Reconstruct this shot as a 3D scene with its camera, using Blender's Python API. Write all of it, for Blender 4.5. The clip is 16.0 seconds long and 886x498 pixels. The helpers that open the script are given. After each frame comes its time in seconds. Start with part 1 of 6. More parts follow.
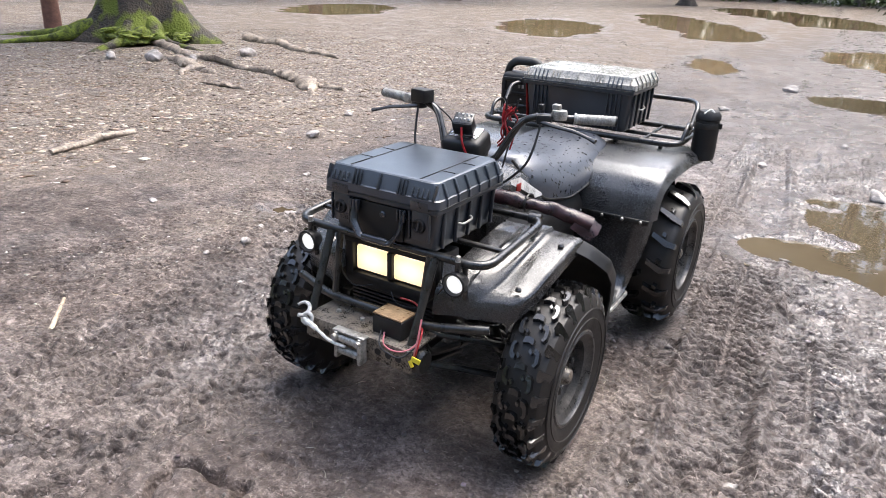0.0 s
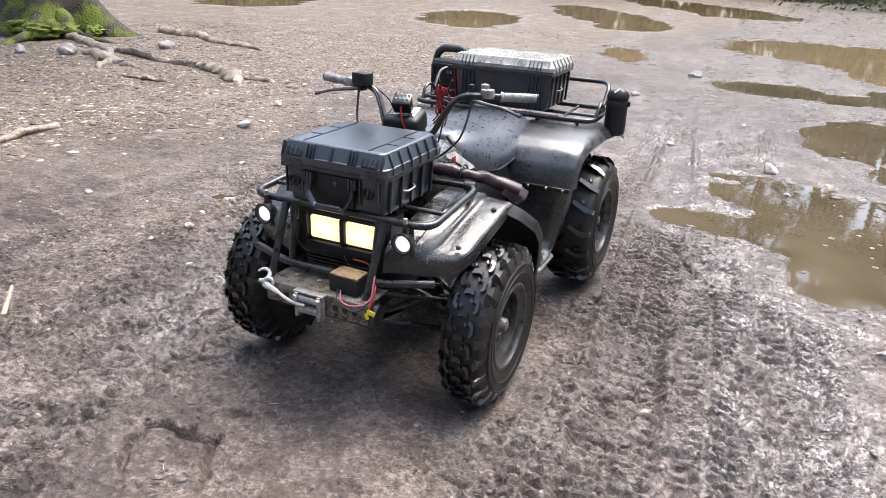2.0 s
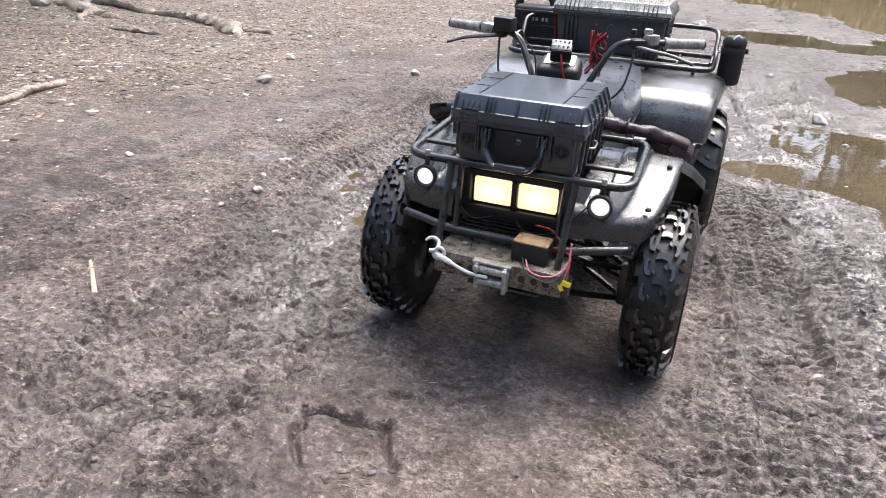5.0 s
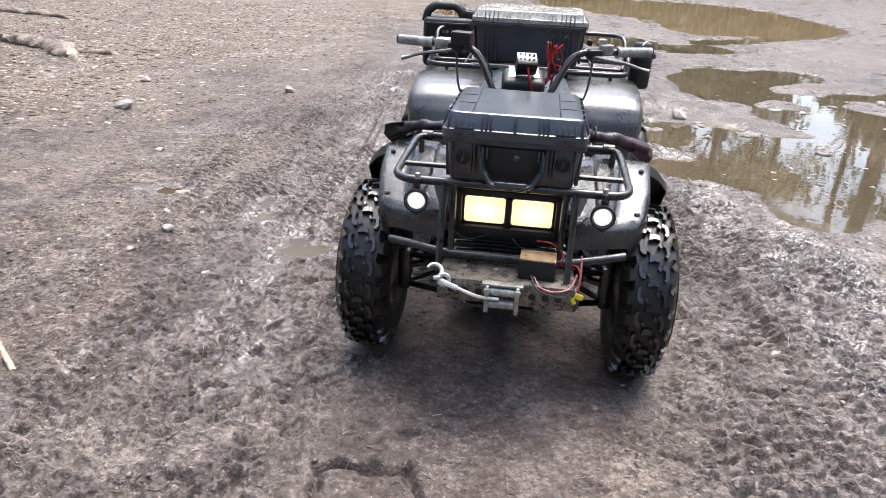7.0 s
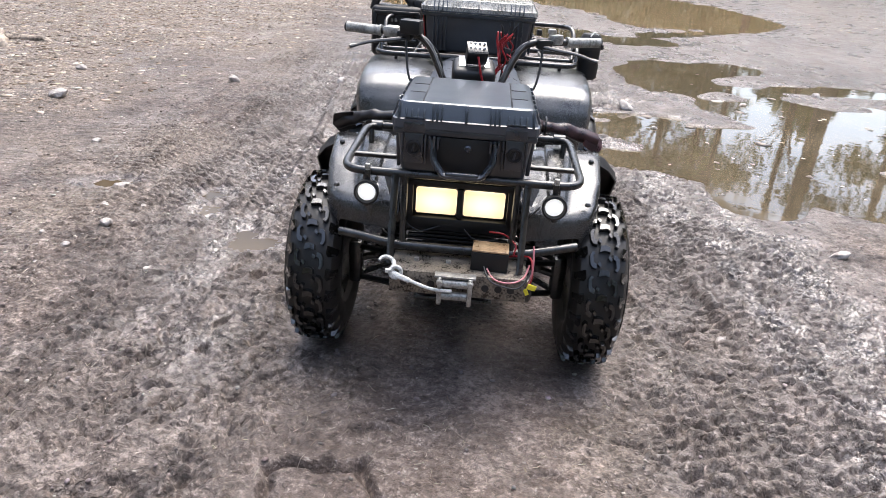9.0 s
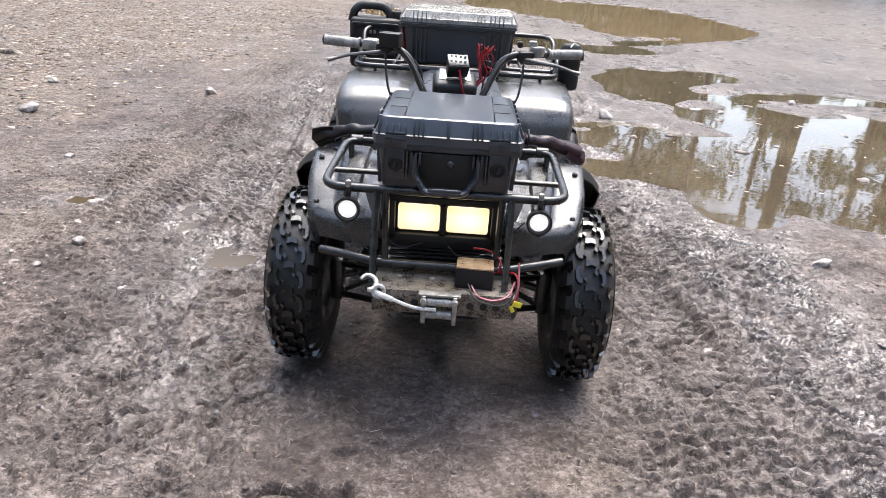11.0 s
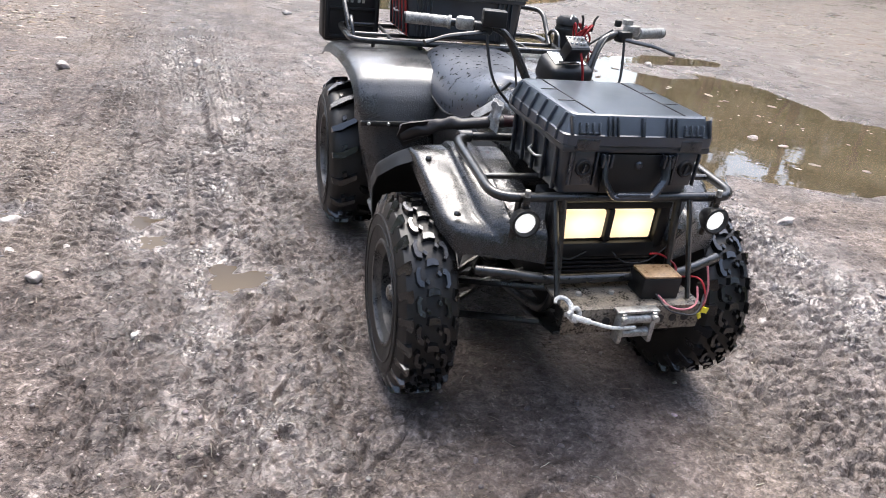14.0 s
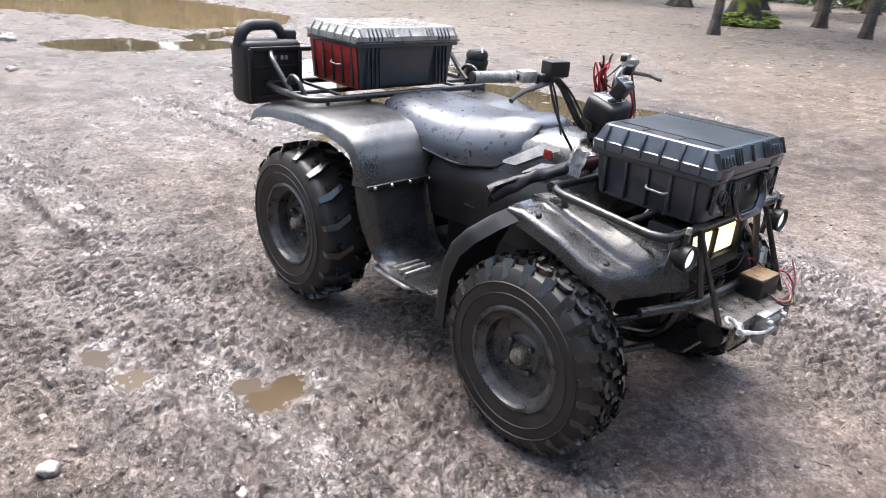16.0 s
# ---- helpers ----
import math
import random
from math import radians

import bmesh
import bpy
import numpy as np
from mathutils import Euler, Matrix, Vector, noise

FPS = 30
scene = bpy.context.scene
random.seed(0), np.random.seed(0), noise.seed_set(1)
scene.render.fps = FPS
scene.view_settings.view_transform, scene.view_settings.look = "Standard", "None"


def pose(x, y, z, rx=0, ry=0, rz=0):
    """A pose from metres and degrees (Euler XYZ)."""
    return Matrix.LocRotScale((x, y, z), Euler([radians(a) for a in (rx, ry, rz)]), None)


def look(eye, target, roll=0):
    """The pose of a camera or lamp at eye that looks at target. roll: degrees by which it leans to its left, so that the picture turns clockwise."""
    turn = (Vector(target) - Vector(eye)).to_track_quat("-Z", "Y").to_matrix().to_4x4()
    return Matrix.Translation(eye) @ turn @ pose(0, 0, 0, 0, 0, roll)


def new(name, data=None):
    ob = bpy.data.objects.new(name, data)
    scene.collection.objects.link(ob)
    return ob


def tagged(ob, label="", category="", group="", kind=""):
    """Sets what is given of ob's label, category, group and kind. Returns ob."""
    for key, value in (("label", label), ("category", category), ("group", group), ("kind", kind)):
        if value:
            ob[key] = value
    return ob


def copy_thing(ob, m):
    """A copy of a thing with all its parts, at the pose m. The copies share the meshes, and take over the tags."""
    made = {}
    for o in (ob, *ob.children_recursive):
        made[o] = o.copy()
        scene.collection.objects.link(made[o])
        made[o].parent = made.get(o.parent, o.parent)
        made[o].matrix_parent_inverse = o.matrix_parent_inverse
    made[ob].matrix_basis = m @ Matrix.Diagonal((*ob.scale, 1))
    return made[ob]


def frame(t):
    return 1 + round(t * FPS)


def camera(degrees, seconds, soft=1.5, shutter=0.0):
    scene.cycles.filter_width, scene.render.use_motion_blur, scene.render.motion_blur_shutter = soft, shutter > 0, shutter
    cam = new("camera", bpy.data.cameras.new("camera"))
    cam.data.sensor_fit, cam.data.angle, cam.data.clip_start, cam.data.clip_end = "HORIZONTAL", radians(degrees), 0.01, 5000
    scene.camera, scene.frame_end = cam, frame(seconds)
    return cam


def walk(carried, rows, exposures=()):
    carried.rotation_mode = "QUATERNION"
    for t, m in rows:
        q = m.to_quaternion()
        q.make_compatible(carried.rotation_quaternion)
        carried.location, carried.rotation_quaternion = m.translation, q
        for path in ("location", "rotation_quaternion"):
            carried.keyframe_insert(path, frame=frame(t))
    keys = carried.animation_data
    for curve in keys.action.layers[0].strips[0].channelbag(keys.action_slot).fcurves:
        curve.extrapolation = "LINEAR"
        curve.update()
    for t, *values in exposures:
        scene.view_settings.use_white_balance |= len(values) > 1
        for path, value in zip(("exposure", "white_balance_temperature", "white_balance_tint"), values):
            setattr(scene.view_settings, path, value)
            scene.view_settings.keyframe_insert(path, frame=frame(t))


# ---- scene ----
cam = camera(66.1, 16.0, soft=0.7, shutter=0.25)
PATH = [
    (0, (1.275, -2.455, 1.554), (0.26, -0.905, 0.799), 2.0),
    (0.5, (1.209, -2.507, 1.544), (0.283, -0.908, 0.779), 2.3),
    (1, (1.222, -2.601, 1.552), (0.358, -0.967, 0.786), 2.6),
    (1.5, (1.351, -2.658, 1.545), (0.524, -1.007, 0.777), 2.7),
    (2, (1.37, -2.724, 1.559), (0.541, -1.074, 0.791), 2.2),
    (2.5, (1.228, -2.769, 1.55), (0.419, -1.113, 0.776), 2.1),
    (3, (1.106, -2.828, 1.541), (0.328, -1.166, 0.746), 2.3),
    (3.5, (1.048, -2.81, 1.514), (0.298, -1.146, 0.696), 2.7),
    (4, (1.0, -2.74, 1.502), (0.245, -1.093, 0.656), 2.7),
    (4.5, (0.849, -2.773, 1.477), (0.112, -1.131, 0.605), 2.7),
    (4.7, (0.754, -2.828, 1.475), (0.028, -1.184, 0.596), 2.6),
    (6.8, (0.12, -2.903, 1.46), (-0.191, -1.115, 0.617), 2.6),
    (7, (0.112, -2.896, 1.46), (-0.156, -1.1, 0.622), 2.7),
    (7.5, (0.11, -2.887, 1.456), (-0.094, -1.084, 0.615), 3.0),
    (8, (0.123, -2.881, 1.449), (-0.042, -1.077, 0.6), 3.4),
    (8.5, (0.122, -2.87, 1.446), (-0.018, -1.066, 0.594), 3.7),
    (9, (0.106, -2.87, 1.45), (-0.017, -1.066, 0.596), 4.0),
    (9.5, (0.114, -2.872, 1.441), (0.005, -1.064, 0.592), 4.4),
    (10, (0.126, -2.862, 1.451), (0.022, -1.049, 0.613), 4.4),
    (10.2, (0.12, -2.866, 1.457), (0.015, -1.049, 0.627), 4.3),
    (12.3, (-0.111, -2.72, 1.439), (-0.046, -0.903, 0.605), 4.0),
    (12.5, (-0.199, -2.733, 1.434), (-0.107, -0.92, 0.594), 4.3),
    (13, (-0.466, -2.717, 1.416), (-0.273, -0.924, 0.552), 5.1),
    (13.5, (-0.685, -2.51, 1.395), (-0.333, -0.747, 0.519), 6.2),
    (14, (-0.936, -2.418, 1.394), (-0.424, -0.699, 0.511), 6.8),
    (14.5, (-1.215, -2.337, 1.402), (-0.56, -0.67, 0.511), 6.7),
    (15, (-1.423, -2.132, 1.389), (-0.607, -0.525, 0.521), 5.9),
    (15.5, (-1.693, -1.99, 1.404), (-0.685, -0.475, 0.572), 5.1),
    (16, (-1.936, -1.766, 1.408), (-0.712, -0.39, 0.628), 4.1),
]
walk(cam, [(t, look(eye, target, roll)) for t, eye, target, roll in PATH], exposures=[(0, 1.88), (7, 1.84), (10, 1.82), (14, 1.92), (16, 2.15)])

# ---- light: a bright overcast sky over a clearing ----
SUN_EL, SUN_AZ = 68.0, 14.0
world = bpy.data.worlds.new("world")
scene.world = world
world.use_nodes = True
wn = world.node_tree.nodes
wl = world.node_tree.links
sky = wn.new("ShaderNodeTexSky")
sky.sky_type = "NISHITA"
sky.sun_disc = False
sky.sun_elevation = radians(SUN_EL)
sky.sun_rotation = radians(SUN_AZ)
sky.air_density, sky.dust_density, sky.ozone_density = 1.0, 4.0, 1.0
grey = wn.new("ShaderNodeHueSaturation")
grey.inputs["Saturation"].default_value = 0.9
wl.new(sky.outputs[0], grey.inputs["Color"])
wl.new(grey.outputs[0], wn["Background"].inputs["Color"])
wn["Background"].inputs["Strength"].default_value = 0.15
sun_data = bpy.data.lights.new("sun", "SUN")
sun_data.energy, sun_data.angle, sun_data.color = 1.3, radians(48), (1.0, 0.98, 0.95)
sun = new("sun", sun_data)
sun.matrix_world = look((0, 0, 10), (math.sin(radians(SUN_AZ)) * -8, math.cos(radians(SUN_AZ)) * -8, 10 - 8 * math.tan(radians(SUN_EL))))


# ---- materials ----
def surf(name, dark, light, scale=8.0, rough=(0.4, 0.6), metal=0.0, bump=0.2, fine=120.0, fine_mix=0.35, depth=0.002, coords="Object"):
    """A surface that varies at two scales in colour, gloss and relief."""
    m = bpy.data.materials.new(name)
    m.use_nodes = True
    n, l = m.node_tree.nodes, m.node_tree.links
    b = n["Principled BSDF"]
    tc = n.new("ShaderNodeTexCoord")
    big, small = n.new("ShaderNodeTexNoise"), n.new("ShaderNodeTexNoise")
    for t, s, d in ((big, scale, 5), (small, fine, 3)):
        t.inputs["Scale"].default_value, t.inputs["Detail"].default_value = s, d
        l.new(tc.outputs[coords], t.inputs["Vector"])
    mix = n.new("ShaderNodeMath")
    mix.operation = "MULTIPLY_ADD"
    sub = n.new("ShaderNodeMath")
    sub.operation = "SUBTRACT"
    sub.inputs[1].default_value = 0.5
    l.new(small.outputs["Fac"], sub.inputs[0])
    l.new(sub.outputs[0], mix.inputs[0])
    mix.inputs[1].default_value = fine_mix * 2
    l.new(big.outputs["Fac"], mix.inputs[2])
    ramp = n.new("ShaderNodeValToRGB")
    ramp.color_ramp.elements[0].position, ramp.color_ramp.elements[1].position = 0.32, 0.7
    ramp.color_ramp.elements[0].color, ramp.color_ramp.elements[1].color = (*dark, 1), (*light, 1)
    l.new(mix.outputs[0], ramp.inputs["Fac"])
    l.new(ramp.outputs["Color"], b.inputs["Base Color"])
    rr = n.new("ShaderNodeMapRange")
    rr.inputs["From Min"].default_value, rr.inputs["From Max"].default_value = 0.3, 0.7
    rr.inputs["To Min"].default_value, rr.inputs["To Max"].default_value = rough
    l.new(mix.outputs[0], rr.inputs["Value"])
    l.new(rr.outputs[0], b.inputs["Roughness"])
    b.inputs["Metallic"].default_value = metal
    if bump:
        bp = n.new("ShaderNodeBump")
        bp.inputs["Strength"].default_value, bp.inputs["Distance"].default_value = bump, depth
        l.new(small.outputs["Fac"], bp.inputs["Height"])
        l.new(bp.outputs[0], b.inputs["Normal"])
    return m


def speckled(m, colour, scale, cut, rough=0.6, soft=0.06):
    """Adds small specks (drops, dirt, grit) of their own colour and gloss over a surface."""
    n, l = m.node_tree.nodes, m.node_tree.links
    b = n["Principled BSDF"]
    tc = n.new("ShaderNodeTexCoord")
    t = n.new("ShaderNodeTexNoise")
    t.inputs["Scale"].default_value, t.inputs["Detail"].default_value = scale, 4
    l.new(tc.outputs["Object"], t.inputs["Vector"])
    r = n.new("ShaderNodeMapRange")
    r.inputs["From Min"].default_value, r.inputs["From Max"].default_value = cut, cut + soft
    l.new(t.outputs["Fac"], r.inputs["Value"])
    for key, value, kind in (("Base Color", (*colour, 1), "RGBA"), ("Roughness", rough, "FLOAT")):
        mx = n.new("ShaderNodeMix")
        mx.data_type = kind
        ins = [i for i in mx.inputs if i.enabled]
        old = b.inputs[key].links[0].from_socket
        l.new(r.outputs[0], ins[0])
        l.new(old, ins[1])
        ins[2].default_value = value
        l.new([o for o in mx.outputs if o.enabled][0], b.inputs[key])
    return m


def glow(name, colour, strength):
    m = bpy.data.materials.new(name)
    m.use_nodes = True
    b = m.node_tree.nodes["Principled BSDF"]
    b.inputs["Base Color"].default_value = (*colour, 1)
    b.inputs["Roughness"].default_value = 0.15
    b.inputs["Emission Color"].default_value = (*colour, 1)
    b.inputs["Emission Strength"].default_value = strength
    return m


def filmed(m, weight, rough):
    """A film of rain water over a surface."""
    b = m.node_tree.nodes["Principled BSDF"]
    b.inputs["Coat Weight"].default_value, b.inputs["Coat Roughness"].default_value, b.inputs["Coat IOR"].default_value = weight, rough, 1.5
    bumps = b.inputs["Normal"].links
    if bumps:
        m.node_tree.links.new(bumps[0].from_socket, b.inputs["Coat Normal"])
    return m


def beaded(m, scale, weight, high):
    """Rain drops standing on a glossy surface, thick in some patches and thin in others."""
    n, l = m.node_tree.nodes, m.node_tree.links
    b = n["Principled BSDF"]
    tc = n.new("ShaderNodeTexCoord")
    drops, thick = n.new("ShaderNodeTexVoronoi"), n.new("ShaderNodeTexNoise")
    drops.inputs["Scale"].default_value, thick.inputs["Scale"].default_value, thick.inputs["Detail"].default_value = scale, 6.0, 4
    for t in (drops, thick):
        l.new(tc.outputs["Object"], t.inputs["Vector"])
    dome, cover, high_of = n.new("ShaderNodeMapRange"), n.new("ShaderNodeMapRange"), n.new("ShaderNodeMath")
    dome.interpolation_type = "SMOOTHSTEP"
    for k, (lo, hi) in ((dome, (0.5, 0.1)), (cover, (0.4, 0.6))):
        k.inputs["From Min"].default_value, k.inputs["From Max"].default_value = lo, hi
    high_of.operation = "MULTIPLY"
    l.new(drops.outputs["Distance"], dome.inputs["Value"])
    l.new(thick.outputs["Fac"], cover.inputs["Value"])
    l.new(dome.outputs[0], high_of.inputs[0])
    l.new(cover.outputs[0], high_of.inputs[1])
    bp = n.new("ShaderNodeBump")
    bp.inputs["Strength"].default_value, bp.inputs["Distance"].default_value = 0.8, high
    l.new(high_of.outputs[0], bp.inputs["Height"])
    l.new(bp.outputs[0], b.inputs["Coat Normal"])
    b.inputs["Coat Weight"].default_value, b.inputs["Coat Roughness"].default_value, b.inputs["Coat IOR"].default_value = weight, 0.08, 1.45
    return m


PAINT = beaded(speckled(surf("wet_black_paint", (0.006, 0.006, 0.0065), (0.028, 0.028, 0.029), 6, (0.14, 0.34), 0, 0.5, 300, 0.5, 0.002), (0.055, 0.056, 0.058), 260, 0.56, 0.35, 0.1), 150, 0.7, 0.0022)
# black paint lightened: skylight scattered by the rain beads is in base and specks
PAINT_SHEEN = beaded(speckled(surf("rain_sheen_paint", (0.016, 0.0165, 0.0175), (0.062, 0.064, 0.067), 6, (0.22, 0.42), 0, 0.5, 300, 0.5, 0.002), (0.14, 0.143, 0.147), 240, 0.54, 0.4, 0.12), 130, 0.7, 0.0026)
TRIM = surf("black_plastic", (0.004, 0.004, 0.0045), (0.01, 0.01, 0.011), 9, (0.4, 0.6), 0, 0.2, 300)
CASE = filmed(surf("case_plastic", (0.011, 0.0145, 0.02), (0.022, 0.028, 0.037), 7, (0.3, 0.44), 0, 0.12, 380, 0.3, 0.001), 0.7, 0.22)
# lighter, bluer copy of the case plastic; the lid's sky reflection is in the colour
CASE_LID = filmed(surf("case_lid_sky_sheen", (0.026, 0.033, 0.044), (0.046, 0.057, 0.075), 7, (0.3, 0.44), 0, 0.12, 380, 0.3, 0.001), 0.7, 0.2)
# black plastic drawn pale grey: sky reflected in its wet top, as base colour
CASE_SHEEN = speckled(surf("case_plastic_sky_sheen", (0.17, 0.17, 0.16), (0.42, 0.41, 0.38), 14, (0.12, 0.28), 0, 0.35, 150, 0.9, 0.002), (0.42, 0.4, 0.35), 130, 0.55, 0.3)
HANDLE = filmed(surf("wet_handle_plastic", (0.012, 0.015, 0.02), (0.026, 0.031, 0.04), 20, (0.25, 0.4), 0, 0.12, 380, 0.3, 0.001), 0.8, 0.12)
# same plastic as the case, paler: wet highlights on ribs put into the colour
GRIPRIB = filmed(surf("moulded_rib_highlight", (0.03, 0.036, 0.044), (0.06, 0.07, 0.085), 20, (0.2, 0.35), 0, 0.1, 380, 0.3, 0.001), 0.9, 0.1)
RUBBER = filmed(speckled(surf("wet_rubber", (0.005, 0.005, 0.005), (0.012, 0.0115, 0.0115), 14, (0.1, 0.28), 0, 0.25, 160, 0.4, 0.002), (0.03, 0.026, 0.023), 40, 0.68, 0.6, 0.12), 0.8, 0.1)
SIDEWALL = surf("muddy_sidewall", (0.006, 0.0055, 0.005), (0.02, 0.017, 0.015), 12, (0.4, 0.6), 0, 0.2, 180)
STEEL = filmed(surf("worn_black_steel", (0.01, 0.01, 0.01), (0.035, 0.034, 0.032), 30, (0.25, 0.45), 0.4, 0.2, 200), 0.7, 0.2)
ZINC = surf("dull_zinc", (0.22, 0.215, 0.2), (0.5, 0.49, 0.46), 35, (0.3, 0.5), 0.5, 0.2, 160)
PLATE = surf("muddy_winch_plate", (0.05, 0.043, 0.036), (0.24, 0.205, 0.165), 26, (0.25, 0.45), 0.2, 0.3, 180, 0.5)
SEAT = filmed(speckled(surf("wet_seat_vinyl", (0.04, 0.046, 0.06), (0.076, 0.087, 0.11), 5, (0.36, 0.5), 0, 0.25, 300, 0.5, 0.002), (0.01, 0.01, 0.011), 48, 0.6, 0.25, 0.04), 0.55, 0.24)
GRIP = surf("grip_rubber", (0.18, 0.18, 0.17), (0.4, 0.4, 0.38), 60, (0.4, 0.6), 0, 0.5, 240)
LEATHER = surf("oxblood_leather", (0.012, 0.004, 0.005), (0.038, 0.012, 0.015), 18, (0.25, 0.45), 0, 0.4, 120)
BLACKLEATHER = surf("wet_black_leather", (0.005, 0.004, 0.004), (0.016, 0.011, 0.011), 18, (0.3, 0.5), 0, 0.3, 120)
CARD = surf("wet_brown_lid", (0.2, 0.12, 0.06), (0.42, 0.28, 0.16), 30, (0.25, 0.4), 0, 0.2, 140)
WHITE = surf("white_decal", (0.3, 0.3, 0.3), (0.6, 0.6, 0.59), 20, (0.25, 0.4), 0, 0.1, 200)
PALEPANEL = filmed(surf("pale_panel", (0.1, 0.11, 0.12), (0.24, 0.25, 0.27), 14, (0.15, 0.3), 0, 0.2, 200), 0.8, 0.1)
RED = surf("red_panel", (0.16, 0.008, 0.006), (0.36, 0.02, 0.014), 12, (0.35, 0.55), 0, 0.2, 140)
REDWIRE = surf("red_wire", (0.22, 0.006, 0.01), (0.36, 0.014, 0.018), 40, (0.3, 0.45), 0, 0, 200)
PINKWIRE = surf("pink_wire", (0.4, 0.12, 0.14), (0.6, 0.22, 0.24), 40, (0.3, 0.45), 0, 0, 200)
BLACKWIRE = surf("black_wire", (0.01, 0.01, 0.01), (0.025, 0.025, 0.025), 40, (0.35, 0.5), 0, 0, 200)
YELLOW = surf("yellow_tape", (0.7, 0.55, 0.02), (0.85, 0.72, 0.05), 40, (0.35, 0.5), 0, 0.1, 200)
ROPE = surf("grey_rope", (0.45, 0.45, 0.43), (0.75, 0.75, 0.72), 90, (0.5, 0.7), 0, 0.5, 300)
HEADLIGHT = glow("headlight_glass", (1.0, 0.8, 0.47), 1.0)
hn, hl = HEADLIGHT.node_tree.nodes, HEADLIGHT.node_tree.links
h_at, h_far = hn.new("ShaderNodeTexCoord"), hn.new("ShaderNodeVectorMath")
h_far.operation = "DISTANCE"
h_far.inputs[1].default_value = (0.5, 0.5, 0.5)
hl.new(h_at.outputs["Generated"], h_far.inputs[0])
for key, near_v, far_v in (("Emission Strength", 0.62, 0.3),):
    h_r = hn.new("ShaderNodeMapRange")
    h_r.inputs["From Min"].default_value, h_r.inputs["From Max"].default_value = 0.15, 0.72
    h_r.inputs["To Min"].default_value, h_r.inputs["To Max"].default_value = near_v, far_v
    hl.new(h_far.outputs["Value"], h_r.inputs["Value"])
    hl.new(h_r.outputs[0], hn["Principled BSDF"].inputs[key])
h_c = hn.new("ShaderNodeValToRGB")
h_c.color_ramp.elements[0].position, h_c.color_ramp.elements[1].position = 0.2, 0.75
h_c.color_ramp.elements[0].color, h_c.color_ramp.elements[1].color = (1.0, 0.94, 0.78, 1), (1.0, 0.76, 0.42, 1)
hl.new(h_far.outputs["Value"], h_c.inputs["Fac"])
hl.new(h_c.outputs["Color"], hn["Principled BSDF"].inputs["Emission Color"])
FOGLIGHT = glow("fog_light_glass", (1.0, 0.99, 0.96), 0.2)
RIM = surf("dark_rim_steel", (0.03, 0.03, 0.03), (0.1, 0.095, 0.09), 24, (0.25, 0.45), 0.4, 0.2, 160)
HOOK = surf("pale_hook_steel", (0.28, 0.28, 0.27), (0.6, 0.6, 0.58), 40, (0.3, 0.5), 0.2, 0.2, 160)
CHROME = surf("reflector", (0.5, 0.5, 0.5), (0.7, 0.7, 0.7), 30, (0.15, 0.25), 1.0, 0, 200)
ROCK = surf("pale_stone", (0.2, 0.18, 0.165), (0.46, 0.42, 0.39), 14, (0.5, 0.8), 0, 0.5, 90, 0.4, 0.004)
BARK = surf("wet_bark", (0.03, 0.025, 0.02), (0.13, 0.105, 0.085), 3, (0.6, 0.9), 0, 0.9, 26, 0.6, 0.05)
ROOT = surf("pale_root", (0.1, 0.078, 0.06), (0.36, 0.3, 0.24), 5, (0.5, 0.8), 0, 0.7, 40, 0.5, 0.01)
MOSS = surf("green_moss", (0.035, 0.045, 0.008), (0.19, 0.23, 0.03), 9, (0.8, 1.0), 0, 0.9, 50, 0.5, 0.02)
BARK_MOSSY = speckled(surf("mossy_bark", (0.018, 0.014, 0.01), (0.075, 0.058, 0.045), 3, (0.6, 0.9), 0, 0.9, 26, 0.6, 0.05), (0.13, 0.16, 0.02), 2.2, 0.47, 0.9, 0.1)
STICK = surf("dead_stick", (0.24, 0.18, 0.12), (0.5, 0.42, 0.32), 20, (0.5, 0.7), 0, 0.4, 100)
POST = surf("reddish_post", (0.11, 0.05, 0.035), (0.22, 0.11, 0.08), 8, (0.6, 0.8), 0, 0.6, 60)
LEAF = surf("tree_leaf", (0.055, 0.075, 0.02), (0.12, 0.15, 0.05), 2, (0.5, 0.7), 0, 0, 20)


# ---- building helpers ----
def part(name, bm, material, parent=None, label="", smooth=36):
    me = bpy.data.meshes.new(name)
    bmesh.ops.recalc_face_normals(bm, faces=bm.faces)
    for f in bm.faces:
        f.smooth = True
    bm.to_mesh(me)
    bm.free()
    me.set_sharp_from_angle(angle=radians(smooth))
    me.materials.append(material)
    ob = new(name, me)
    ob.parent = parent
    if label:
        tagged(ob, label)
    return ob


def box(size, at=(0, 0, 0), bevel=0.005, rot=(0, 0, 0), bm=None, segments=2, taper=1.0):
    own = bmesh.new()
    bmesh.ops.create_cube(own, size=1)
    for v in own.verts:
        k = taper if v.co.z < 0 else 1.0
        v.co = Vector((v.co.x * size[0] * k, v.co.y * size[1] * k, v.co.z * size[2]))
    if bevel:
        bmesh.ops.bevel(own, geom=own.edges[:], offset=bevel, segments=segments, affect="EDGES", profile=0.5)
    own.transform(pose(*at, *rot))
    return join(bm, own)


def join(bm, own):
    if bm is None:
        return own
    me = bpy.data.meshes.new("tmp")
    own.to_mesh(me)
    own.free()
    bm.from_mesh(me)
    bpy.data.meshes.remove(me)
    return bm


